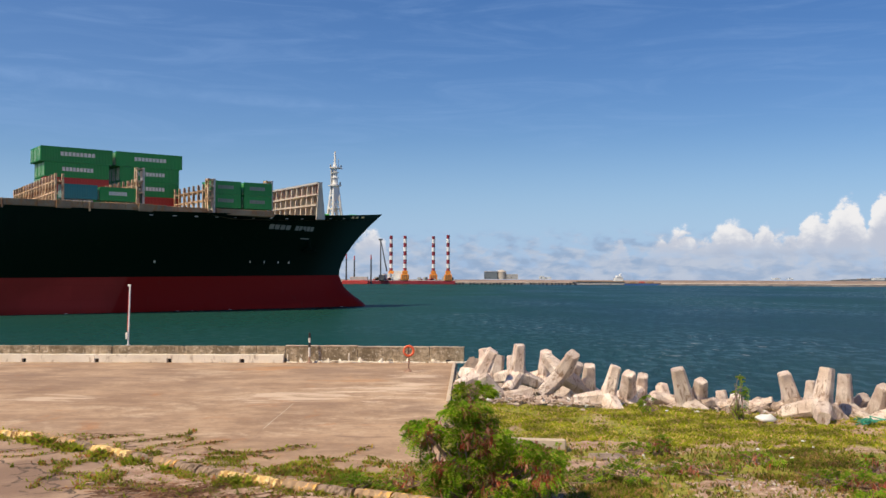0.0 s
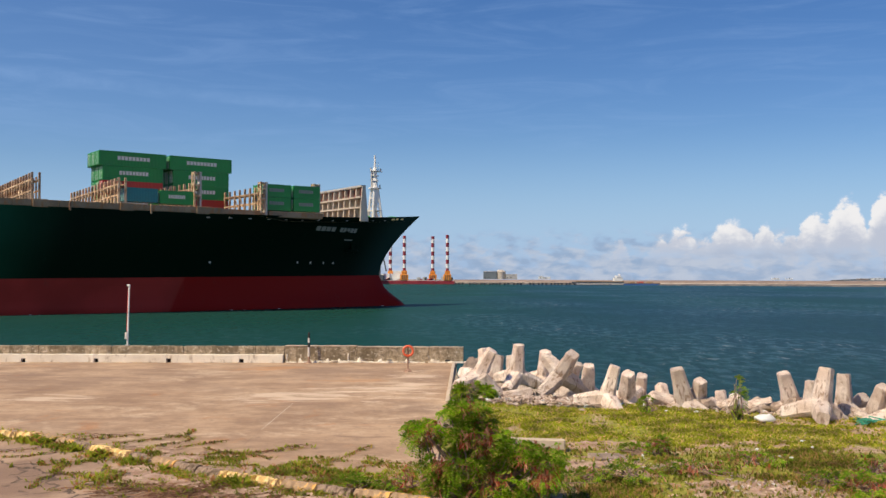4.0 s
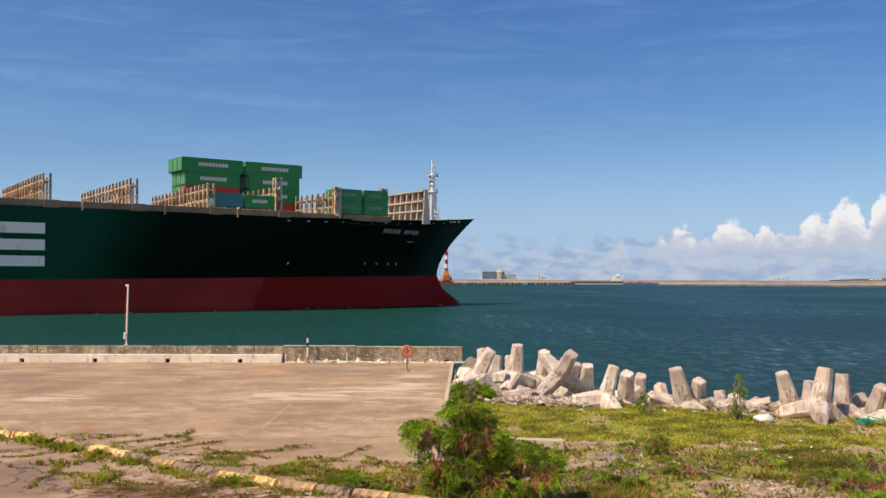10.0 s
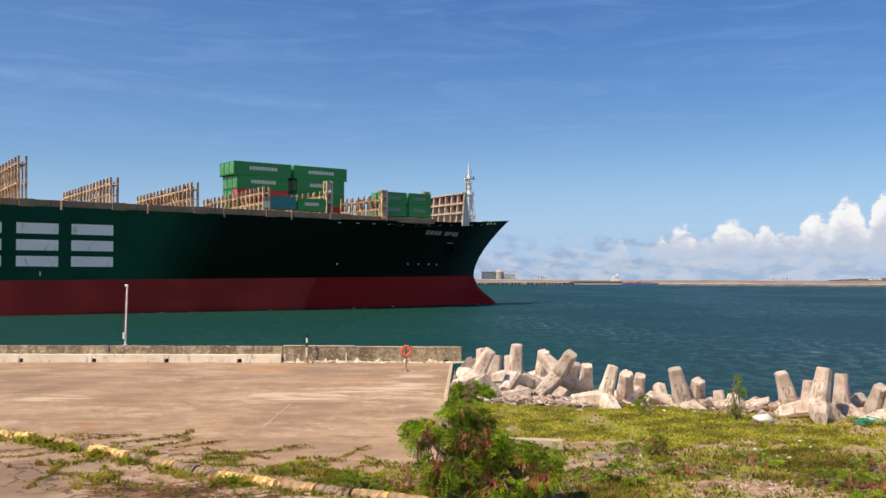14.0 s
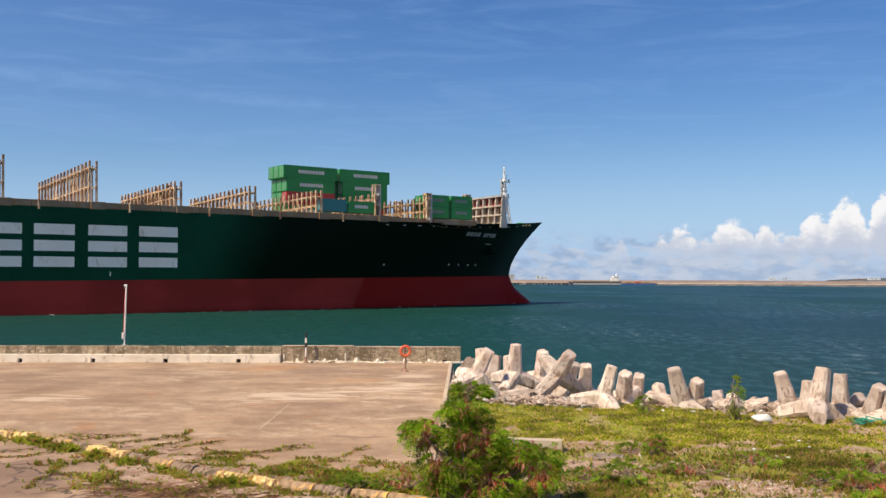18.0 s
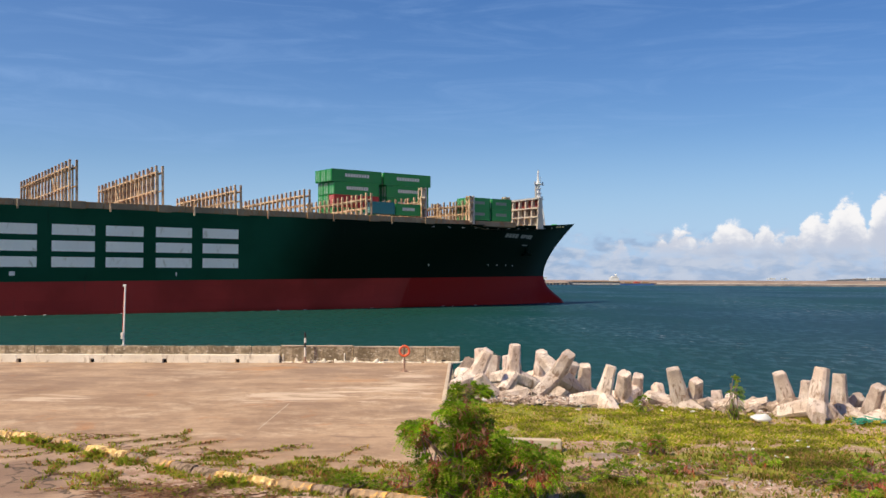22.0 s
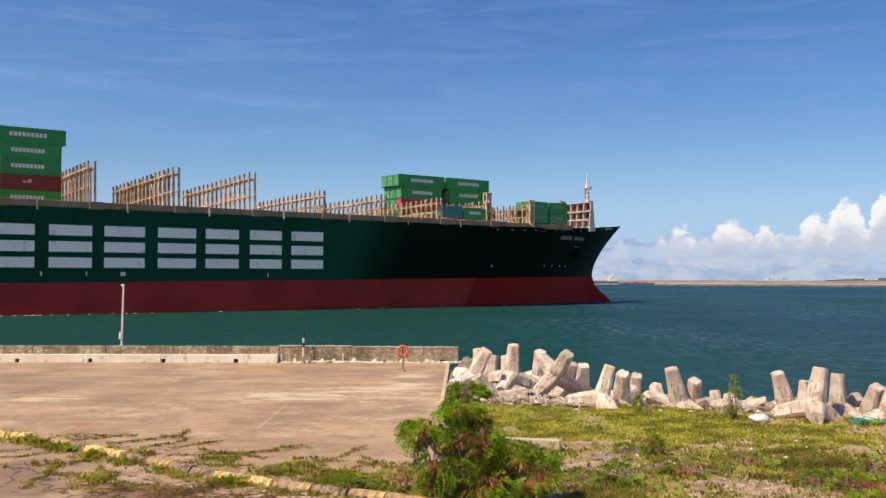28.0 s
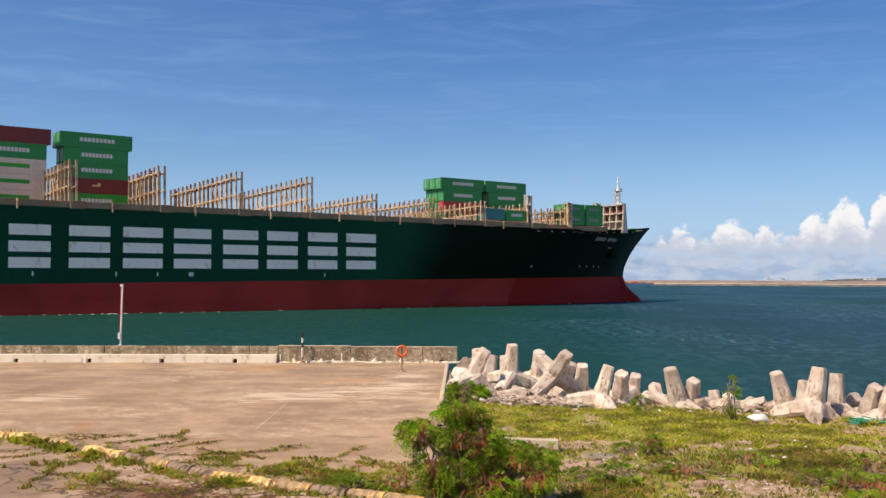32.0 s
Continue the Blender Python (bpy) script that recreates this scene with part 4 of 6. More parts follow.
def bow_gear():
    """The cream wave breaker, the foremast and the gear on the forecastle."""
    u, half, z0, top = 101.8, 10.9, 19.0, 26.75
    w = part("wave_breaker", boxed(u + 0.2, u + 0.5, -half, half, z0, z0 + 2.2), M["cream"], SHIP, "cream wave breaker with open bays")
    n = 9
    for i in range(n + 1):
        y = -half + 2 * half * i / n
        z1 = top - 0.014 * (y + half)
        bm = bmesh.new()
        # upright web, deeper at its foot
        pts = [(u - 1.0, z0), (u + 0.35, z0), (u + 0.35, z1), (u - 0.45, z1), (u - 0.7, z1 - 3)]
        lo = [bm.verts.new((x, y - 0.2, z)) for x, z in pts]
        hi = [bm.verts.new((x, y + 0.2, z)) for x, z in pts]
        bm.faces.new(lo)
        bm.faces.new(hi[::-1])
        for k in range(5):
            bm.faces.new((lo[k], hi[k], hi[(k + 1) % 5], lo[(k + 1) % 5]))
        bmesh.ops.recalc_face_normals(bm, faces=bm.faces)
        part("web", bm, M["cream"], w)
        if i < n:
            y1 = y + 2 * half / n
            part("back_plate", boxed(u + 0.3, u + 0.42, y + 0.2, y1 - 0.2, z0 + 2.2, z0 + 3.3), M["cream"], w)
            part("back_plate", boxed(u + 0.3, u + 0.42, y + 0.2, y1 - 0.2, z1 - 2.4, z1 - 0.3), M["maroon_box"], w, "dark red plate")
            part("back_plate", boxed(u + 0.3, u + 0.42, y + 0.2, y1 - 0.2, z0 + 3.3, z1 - 2.4), M["rust_dark"], w, "dark brown plate")
    for x0, x1, z, h, slope, mat in ((-1.0, 0.45, z0 + 2.9, 0.35, 0.0, "cream"), (-1.0, 0.45, top - 2.6, 0.35, 0.014, "cream"), (-0.8, 0.5, top - 0.25, 0.4, 0.014, "grey_steel")):
        bm = boxed(u + x0, u + x1, -half, half, z, z + h)
        for v in bm.verts:
            v.co.z -= slope * (v.co.y + half)
        part("stringer", bm, M[mat], w)
    # slanting end plates
    for side in (-1, 1):
        z1 = top - 0.014 * half * (side + 1)
        bm = bmesh.new()
        pts = [(u - 0.5, z0), (u + 1.1, z0), (u + 0.3, z1), (u - 0.4, z1)]
        a = [bm.verts.new((x, side * (half + 0.02), z)) for x, z in pts]
        b = [bm.verts.new((x, side * (half + 0.16), z)) for x, z in pts]
        bm.faces.new(a)
        bm.faces.new(b[::-1])
        for k in range(4):
            bm.faces.new((a[k], b[k], b[(k + 1) % 4], a[(k + 1) % 4]))
        bmesh.ops.recalc_face_normals(bm, faces=bm.faces)
        part("end_plate", bm, M["grey_steel"], w, "grey end plate")
    # foremast: four splayed legs, platforms, pole
    mu, my, mz = 112.5, 1.6, 19.6
    m = part("foremast", rod(bmesh.new(), (mu, 0, 27.6), (mu, 0, 32.6), 0.82, 0.42, 10), M["white"], SHIP, "white tapered foremast")
    m.location.y = my
    for a, b in ((-1, -1), (1, -1), (-1, 1), (1, 1)):
        part("leg", rod(bmesh.new(), (mu + 1.25 * a, 1.25 * b, mz), (mu + 0.5 * a, 0.5 * b, 27.8), 0.34, 0.3, 8), M["white"], m)
    for side in (-1, 1):
        for z0_, z1_, r0_, r1_ in ((20.0, 22.4, 1.2, 1.0), (22.5, 25.2, 1.0, 0.75)):
            part("brace", rod(bmesh.new(), (mu - r0_, side * r0_, z0_), (mu + r1_, side * r1_, z1_), 0.13, None, 6), M["white"], m)
            part("brace", rod(bmesh.new(), (mu + r0_, side * r0_, z0_), (mu - r1_, side * r1_, z1_), 0.13, None, 6), M["white"], m)
    for z in (29.4, 30.6):
        part("ring", rod(bmesh.new(), (mu, 0, z), (mu, 0, z + 0.16), 0.95, None, 10), M["white"], m)
    part("aerial", rod(bmesh.new(), (mu + 0.9, 0, 31.9), (mu + 0.9, 0, 34.0), 0.09, 0.05, 6), M["white"], m)
    part("ladder", boxed(mu - 1.0, mu - 0.72, -0.2, 0.2, 27.8, 31.7), M["grey_steel"], m)
    for z, r in ((22.3, 1.25), (25.2, 0.95)):
        part("tie", boxed(mu - r, mu + r, -r, r, z, z + 0.28), M["white"], m)
    part("panel", boxed(mu - 0.7, mu + 0.7, -0.85, -0.75, 24.2, 27.4), M["white"], m)
    part("platform", rod(bmesh.new(), (mu, 0, 27.6), (mu, 0, 27.85), 1.5, None, 12), M["white"], m)
    part("platform", rod(bmesh.new(), (mu, 0, 31.7), (mu, 0, 31.9), 1.15, None, 12), M["white"], m)
    part("yard", boxed(mu - 1.3, mu + 2.0, -0.12, 0.12, 31.6, 31.85), M["white"], m)
    part("yard", boxed(mu - 0.1, mu + 1.6, -0.12, 0.12, 27.75, 28.0), M["white"], m)
    for x, z in ((1.6, 31.9), (1.4, 28.0), (-1.1, 31.9)):
        part("light", rod(bmesh.new(), (mu + x, 0, z), (mu + x, 0, z + 0.6), 0.18, None, 8), M["grey_steel"], m)
    part("topmast", rod(bmesh.new(), (mu, 0, 32.4), (mu, 0, 35.6), 0.30, 0.17, 8), M["white"], m)
    for u, y, s in ((107.5, -2.6, 1.0), (108.5, 2.4, 1.0), (115.5, -1.4, 0.8), (116.5, 1.2, 0.7), (105.5, -5.0, 0.8), (118.6, -0.6, 0.5)):
        z = sheer(u) - 1.1
        bm = rod(bmesh.new(), (u - 0.9 * s, y, z + 0.9 * s), (u + 0.9 * s, y, z + 0.9 * s), 0.75 * s, None, 10)
        box(bm, u - 1.1 * s, u + 1.1 * s, y - 0.5 * s, y + 0.5 * s, z, z + 0.6 * s)
        part("winch", bm, M["bright_box"], SHIP, "green mooring winch")
    for u in (113.5, 115.0, 117.0):
        z = sheer(u) - 0.55
        b = half_breadth(stem(z) - u, z)
        part("chock", boxed(u - 0.5, u + 0.5, -b - 0.12, -b + 0.3, z - 0.2, z + 0.2, 0.05), M["yellow"], SHIP, "yellow chock at the rail")


bow_gear()

# ---- containers on the ship: things of their own that travel with it ----
CARGO = []


def container(length, height, colour, logo=None, logo_span=(0.27, 0.76)):
    """A steel box: corrugated body, frame rails, corner castings, doors on the after end, pale bar for the lettering."""
    W = 2.44
    words = {"green_box": "dark green", "bright_box": "bright green", "red_box": "red", "maroon_box": "maroon", "teal_box": "teal", "white_box": "off-white"}[colour]
    c = thing("shipping_container", Matrix(), words + " steel shipping container stowed on the ship", "container", "containers on deck")
    part("body", boxed(0.06, length - 0.06, 0.05, W - 0.05, 0.06, height - 0.05), M[colour], c)
    fr = M[colour]
    for y in (0, W - 0.1):
        part("top_rail", boxed(0, length, y, y + 0.1, height - 0.14, height), fr, c)
        part("bottom_rail", boxed(0, length, y, y + 0.1, 0, 0.16), fr, c)
        for x in (0, length - 0.14):
            part("corner_post", boxed(x, x + 0.14, y, y + 0.1, 0.16, height - 0.14), fr, c)
    door = part("door", boxed(-0.02, 0.07, 0.12, W - 0.12, 0.15, height - 0.15), fr, c)
    for y in (0.55, 0.95, 1.5, 1.9):
        part("lock_bar", boxed(-0.06, -0.02, y - 0.03, y + 0.03, 0.2, height - 0.2), M["logo"], door)
    if logo == "yellow":
        # a small leaf-shaped mark
        part("gold_mark", boxed(length * 0.44, length * 0.56, 0.015, 0.052, height * 0.48, height * 0.60, 0.01), M["yellow"], c)
        part("gold_mark", boxed(length * 0.52, length * 0.57, 0.012, 0.05, height * 0.54, height * 0.72, 0.01), M["yellow"], c)
    elif logo:
        a, b = logo_span
        cells = 9
        for i in range(cells):
            x0 = length * (a + (b - a) * i / cells)
            x1 = length * (a + (b - a) * (i + 0.78) / cells)
            part("pale_bar", boxed(x0, x1, 0.015, 0.052, height * 0.42, height * 0.68), M[logo], c)
        if colour == "white_box":
            part("pale_bar", boxed(length * a, length * b, 0.012, 0.05, height * 0.42, height * 0.68), M[logo], c)
    return c


PROTO = {}


def stow(u, y, z, length, height, colour, logo=None, span=(0.27, 0.76)):
    key = (length, height, colour, logo, span)
    if key not in PROTO:
        PROTO[key] = ob = container(length, height, colour, logo, span)
    else:
        ob = copy_thing(PROTO[key], Matrix())
    CARGO.append((ob, pose(u, y, z)))


HC = 2.896
def stacks():
    g, r, t, m_, w, b = "green_box", "red_box", "teal_box", "maroon_box", "white_box", "bright_box"
    # the forward pair of stacks, four high, long boxes on top
    for u, tiers in ((47.8, (g, r, g, g)), (61.95, (r, g, g, g))):
        for k, col in enumerate(tiers):
            z = 19.85 + k * HC
            for j in range(3):
                y = -0.86 + 2.5 * j
                c = col if not (j and k == 1) else g
                top = k == 3
                stow(u if top else u + 0.76, y, z, 13.4 if top else 12.0, HC - 0.03, c, None if col == r or j else "logo")
    # short boxes on the starboard edge
    stow(46.9, -18.85, 20.25, 6.06, 2.55, t)
    stow(53.4, -18.85, 20.15, 6.40, 2.45, g, "logo", (0.25, 0.75))
    for k in range(2):
        for i in range(2):
            for j in range(2):
                stow(75.3 + 6.6 * i, -16.4 + 2.5 * j, 20.1 + 2.6 * k, 5.9, 2.57, g, None if j else "dim", (0.2, 0.75))
    # the high stacks further aft
    for u, tiers in ((-43.0, (b, m_, g, g, g)), (-58.3, (w, w, w, g, m_))):
        for k, col in enumerate(tiers):
            z = 19.75 + k * HC
            for j in range(2):
                top = k == 4
                stow(u if top else u + 0.76, -3.1 + 2.5 * j, z, 13.72 if top else 12.19, HC - 0.03, col, None if j or (col == m_ and k == 4) else "yellow" if col == m_ else ("bright_box" if col == w else "logo"))


stacks()


def hull_foam():
    """Broken foam along the waterline, moving with the ship."""
    rng = random.Random(31)
    verts, faces = [], []
    for _ in range(260):
        u = rng.uniform(-170, 112)
        if noise.noise(Vector((u * 0.06, 0, 4))) < 0.0 and rng.random() < 0.8 or u > 15 and rng.random() < 0.85:
            continue
        y = -half_breadth(stem(SEA) - u, SEA) - abs(rng.gauss(0, 0.7)) - 0.1
        l, w, k = rng.uniform(0.1, 0.7), rng.uniform(0.05, 0.25), len(verts)
        verts.append((u, y, SEA + 0.10))
        for i in range(7):
            q = 2 * math.pi * i / 7
            r = rng.uniform(0.5, 1.0)
            verts.append((u + l * r * math.cos(q), y + w * r * math.sin(q), SEA + 0.02))
        faces.extend([(k, k + 1 + i, k + 1 + (i + 1) % 7) for i in range(7)])
    ob = part("hull_foam", raw("hull_foam", verts, faces, M["foam"]))
    return tagged(ob, "broken white foam along the ship's waterline", "foam", kind="stuff")


FOAM = hull_foam()

# ---- the far shore ----
FAR_A, FAR_B = Vector((11, 1183, 0)), Vector((392, 870, 0))


def far_strip():
    d = (FAR_B - FAR_A).normalized()
    n = Vector((-d.y, d.x, 0))
    if n.y < 0:
        n = -n
    s0, s1 = -1500, 1400
    N = 240
    def band(name, prof, material, wob):
        verts, faces = [], []
        for i in range(N + 1):
            s = s0 + (s1 - s0) * i / N
            for k, (o, z) in enumerate(prof):
                p = FAR_A + d * s + n * o
                verts.append((p.x, p.y, z + wob * noise.noise(Vector((s * 0.006, k * 0.4, 0)))))
        m = len(prof)
        for i in range(N):
            for k in range(m - 1):
                faces.append((i * m + k, (i + 1) * m + k, (i + 1) * m + k + 1, i * m + k + 1))
        return raw(name, verts, faces, material)

    b = part("far_breakwater", band("far_breakwater", [(2.4, 2.0), (6, 3.6), (10, 4.6), (14, 5.1), (90, 5.3), (95, -1)], M["far_land"], 0.25))
    tagged(b, "long low brown breakwater across the harbour", "breakwater", kind="structure")
    part("far_wall", band("far_wall", [(-0.5, -1.0), (-0.3, 2.5), (2.5, 2.6), (2.6, -1)], M["far_pale"], 0.08), None, b, "pale quay wall at the breakwater's foot")
    part("far_foot", band("far_foot", [(-8, -1.0), (-4, 1.3), (-0.6, 1.9)], M["far_rock"], 0.6), None, b, "dark stones at the waterline")
    # armour rock at its foot
    rng = random.Random(3)
    verts, faces = [], []
    src = [([v.co.copy() for v in me.vertices], [tuple(p.vertices) for p in me.polygons]) for me in STONES[:2]]
    for i in range(700):
        s = rng.uniform(-450, 700)
        p = FAR_A + d * s + n * rng.uniform(-7, -1)
        q = rng.uniform(0.5, 1.3)
        mm = pose(p.x, p.y, rng.uniform(-0.4, 0.3), 0, 0, rng.uniform(0, 360)) @ Matrix.Diagonal((q * 2.5, q, q * 0.7, 1))
        vs, fs = src[i % 2]
        k = len(verts)
        verts += [tuple(mm @ v) for v in vs]
        faces += [tuple(a + k for a in f) for f in fs]
    r = part("far_rocks", raw("far_rocks", verts, faces, M["far_rock"]))
    tagged(r, "pale rocks at the foot of the breakwater", "rocks", kind="stuff")
    return d, n


FD, FN = far_strip()


def jackup(name, x, y, legs, height, hull_x, label):
    t = thing(name, pose(x, y, 0), label, "jack-up barge")
    part("barge_hull", boxed(hull_x[0], hull_x[1], -12, 12, -1, 4.0, 0.5), M["rig_red"], t, "red barge hull")
    part("barge_deck", boxed(hull_x[0] + 1, hull_x[1] - 1, -11.5, 11.5, 4.0, 4.6, 0.1), M["grey_steel"], t)
    for lx, ly, top in legs:
        l = part("leg", boxed(lx - 0.1, lx + 0.1, ly - 0.1, ly + 0.1, -1, 4), M["red_paint"], t, "red and white banded leg")
        z = 9.0
        k = 0
        while z < top - 0.5:
            e = min(top, z + 4.75)
            part("band", rod(bmesh.new(), (lx, ly, z), (lx, ly, e), 1.9, None, 14), M["rig_red" if k % 2 else "white"], l)
            z, k = e, k + 1
        bm = boxed(lx - 4.5, lx + 4.5, ly - 4.5, ly + 4.5, 4.4, 11.5, 0.6)
        box(bm, lx - 3.0, lx + 3.0, ly - 3.0, ly + 3.0, 11.5, 15.5, 0.5)
        j = part("jack_house", bm, M["rig_orange"], l, "orange jack house")
        for q in (-2.2, 0, 2.2):
            part("jack_rack", boxed(lx + q - 0.5, lx + q + 0.5, ly - 4.8, ly - 4.4, 5.0, 10.5), M["rust_dark"], l)
    rng = random.Random(int(abs(x)))
    for q in range(18):
        u = rng.uniform(hull_x[0] + 4, hull_x[1] - 6)
        part("deck_load", boxed(u, u + rng.uniform(2, 5), -11, -7, 4.6, 4.6 + rng.uniform(0.8, 4.2), 0.1), M[rng.choice(("white", "red_paint", "far_dark", "grey_steel"))], t)
    return t


def far_rigs():
    D = 1120.0
    f = D / 1739.0
    X = lambda px: (px - 784) * f
    a = jackup("jackup_barge", X(780), D, [(X(767) - X(780), 8, 55), (X(793) - X(780), -8, 56)], 56, (X(722) - X(780), X(806) - X(780)), "red jack-up barge with two banded legs and orange jack houses")
    b = jackup("jackup_barge", X(703), D + 6, [(X(691) - X(703), 8, 56), (X(717) - X(703), -8, 55)], 56, (X(650) - X(703), X(722) - X(703)), "red jack-up barge with two banded legs and deck houses")
    part("deck_house", boxed(-17, -4, -8, 8, 4.6, 12, 0.3), M["white"], b, "white deck house")
    part("deck_house", boxed(-4, 6, -8, 8, 4.6, 15, 0.3), M["white"], b, "white deck house")
    # crawler crane on the barge: mast and lattice jib
    c = thing("far_crane", pose(X(676), D - 6, 4.6), "dark lattice crane standing on the barge", "crane")
    part("cab", boxed(-3, 4, -3, 3, 0, 6, 0.3), M["far_dark"], c)
    part("mast", rod(bmesh.new(), (-1, 0, 5), (-1.2, 0, 46), 0.9, 0.6, 6), M["far_dark"], c)
    part("jib", rod(bmesh.new(), (6, 0, 10), (-1.2, 0, 46), 0.8, 0.5, 6), M["far_dark"], c)
    part("hook_line", rod(bmesh.new(), (-1.4, 0, 46), (-1.6, 0, 12), 0.12, None, 5), M["far_dark"], c)
    part("head", boxed(-3.5, 1, -0.8, 0.8, 45, 47, 0.1), M["far_dark"], c)
    w = thing("work_barge", pose(X(632), D - 20, 0), "red work barge with dark piling spuds", "barge")
    part("barge_hull", boxed(X(610) - X(632), X(655) - X(632), -8, 8, -1, 4.2, 0.4), M["red_paint"], w)
    for px, top in ((616, 29), (630, 27), (659, 28)):
        part("spud", rod(bmesh.new(), (X(px) - X(632), 0, -1), (X(px) - X(632), 0, top), 1.0, 0.8, 8), M["far_dark"], w)
        part("spud_tip", rod(bmesh.new(), (X(px) - X(632), 0, top), (X(px) - X(632), 0, top + 5), 0.8, 0.6, 8), M["red_paint"], w)
    part("deck_load", boxed(-6, 14, -4, 4, 4.2, 8.5, 0.3), M["grey_steel"], w)
    # silos and sheds behind the breakwater
    Z = 1330.0
    g = Z / 1739.0
    for px0, px1, top, mat, nm, lb in ((857, 880, 482, "far_wood", "far_shed", "dark grey industrial shed across the harbour"), (879, 896, 481.5, "far_pale", "far_silo", "pale brown round silo across the harbour"),
                                       (896, 916, 487, "grey_steel", "far_shed", "low grey shed across the harbour"), (955, 962, 490, "white", "far_house", "small white building across the harbour"),
                                       (963, 975, 492, "white", "far_house", "small white building across the harbour"), (1368, 1378, 493, "white", "far_house", "small white building across the harbour"),
                                       (1393, 1401, 493.5, "white", "far_house", "small white building across the harbour"), (1545, 1562, 492, "white", "far_house", "small white building across the harbour"),
                                       (1520, 1535, 493, "far_land", "far_shed", "low brown shed across the harbour")):
        x0, x1 = (px0 - 784) * g, (px1 - 784) * g
        h = 6.6 + (494 - top) * g
        t = thing(nm, pose((x0 + x1) / 2, Z, 6.0), lb, "building", "far buildings")
        hw = (x1 - x0) / 2
        if nm == "far_silo":
            part("wall", rod(bmesh.new(), (0, 0, 0), (0, 0, h - 6), hw, None, 20), M[mat], t)
            part("roof", rod(bmesh.new(), (0, 0, h - 6), (0, 0, h - 3.6), hw, hw * 0.35, 20), M["far_pale"], t)
        else:
            part("wall", boxed(-hw, hw, -6, 6, 0, h - 6), M[mat], t)
            bm = boxed(-hw - 0.3, hw + 0.3, -6.3, 6.3, h - 6, h - 5.2, 0.2)
            part("roof", bm, M["white" if mat == "white" else "grey_steel"], t)
            for q in range(max(1, int(hw / 3))):
                part("window", boxed(-hw + 1 + 5 * q, -hw + 2.6 + 5 * q, -6.1, -5.95, 1.2, 2.6), M["far_dark"], t)
    # a piled jetty before the breakwater
    Z = 1015.0
    g = Z / 1739.0
    jetty = thing("far_jetty", pose(8.0, Z, 0), "low dark piled jetty across the harbour", "jetty")
    rng = random.Random(12)
    x = 4.0
    while x < 128:
        l = rng.uniform(7, 15)
        part("jetty_deck", boxed(x, x + l, -3, 3, 1.9, 2.7, 0.1), M["far_rock"], jetty)
        for q in range(int(l / 3.5)):
            part("pile", boxed(x + 1 + 3.5 * q, x + 2.6 + 3.5 * q, -2, 2, -1, 1.9), M["far_dark"], jetty)
        x += l + rng.choice((0.5, 0.5, 4.0))
    # low ships moored below the breakwater
    Z = 1010.0
    g = Z / 1739.0
    for px0, px1, wl, hullh, mat, nm, lb in ((1020, 1104, 504.5, 3.6, "far_dark", "far_freighter", "long dark freighter with a white house aft"), (1104, 1168, 505, 2.0, "blue", "far_barge", "low blue barge moored at the breakwater")):
        x0, x1 = (px0 - 784) * g, (px1 - 784) * g
        t = thing(nm, pose((x0 + x1) / 2, Z, 0), lb, "ship")
        hw = (x1 - x0) / 2
        bm = boxed(-hw, hw, -5, 5, -1, hullh, 0.4)
        for v in bm.verts:
            if v.co.x < -hw + 1:
                v.co.x -= 1.2 * max(0, v.co.z)
        part("hull", bm, M[mat], t)
        part("sheer_strake", boxed(-hw, hw, -5.1, 5.1, hullh, hullh + 0.8), M["rust"], t)
        if nm == "far_freighter":
            part("hull_band", boxed(-hw, hw, -5.2, 5.2, 1.1, 1.8), M["letter"], t, "pale lower band")
            part("house", boxed(hw - 10, hw - 1, -4, 4, hullh + 0.8, hullh + 4.5, 0.2), M["white"], t, "white deck house")
            part("bridge", boxed(hw - 8, hw - 3, -4.5, 4.5, hullh + 4.5, hullh + 6.4, 0.2), M["white"], t)
            part("funnel", boxed(hw - 5, hw - 3, -1, 1, hullh + 6.4, hullh + 8.2, 0.2), M["white"], t)
        else:
            for q in range(3):
                part("cargo", boxed(-hw + 6 + 9 * q, -hw + 12 + 9 * q, -3, 3, hullh, hullh + 1.8, 0.2), M["red_paint" if q == 1 else "rust"], t)
    # wooded rise far off
    verts, faces = [], []
    for i in range(61):
        x = 715 + 260 * i / 60
        y = 1750
        h = 5.4 + 4.5 * math.sin(math.pi * i / 60) ** 0.6 + 1.2 * noise.noise(Vector((i * 0.7, 0, 0)))
        verts += [(x, y, 0), (x, y, h), (x, y + 60, h * 0.9), (x, y + 80, 0)]
    for i in range(60):
        for k in range(3):
            faces.append((4 * i + k, 4 * i + 4 + k, 4 * i + 5 + k, 4 * i + 1 + k))
    r = part("far_rise", raw("far_rise", verts, faces, M["far_wood"]))
    tagged(r, "low dark wooded rise on the far shore", "hill", kind="structure")


far_rigs()


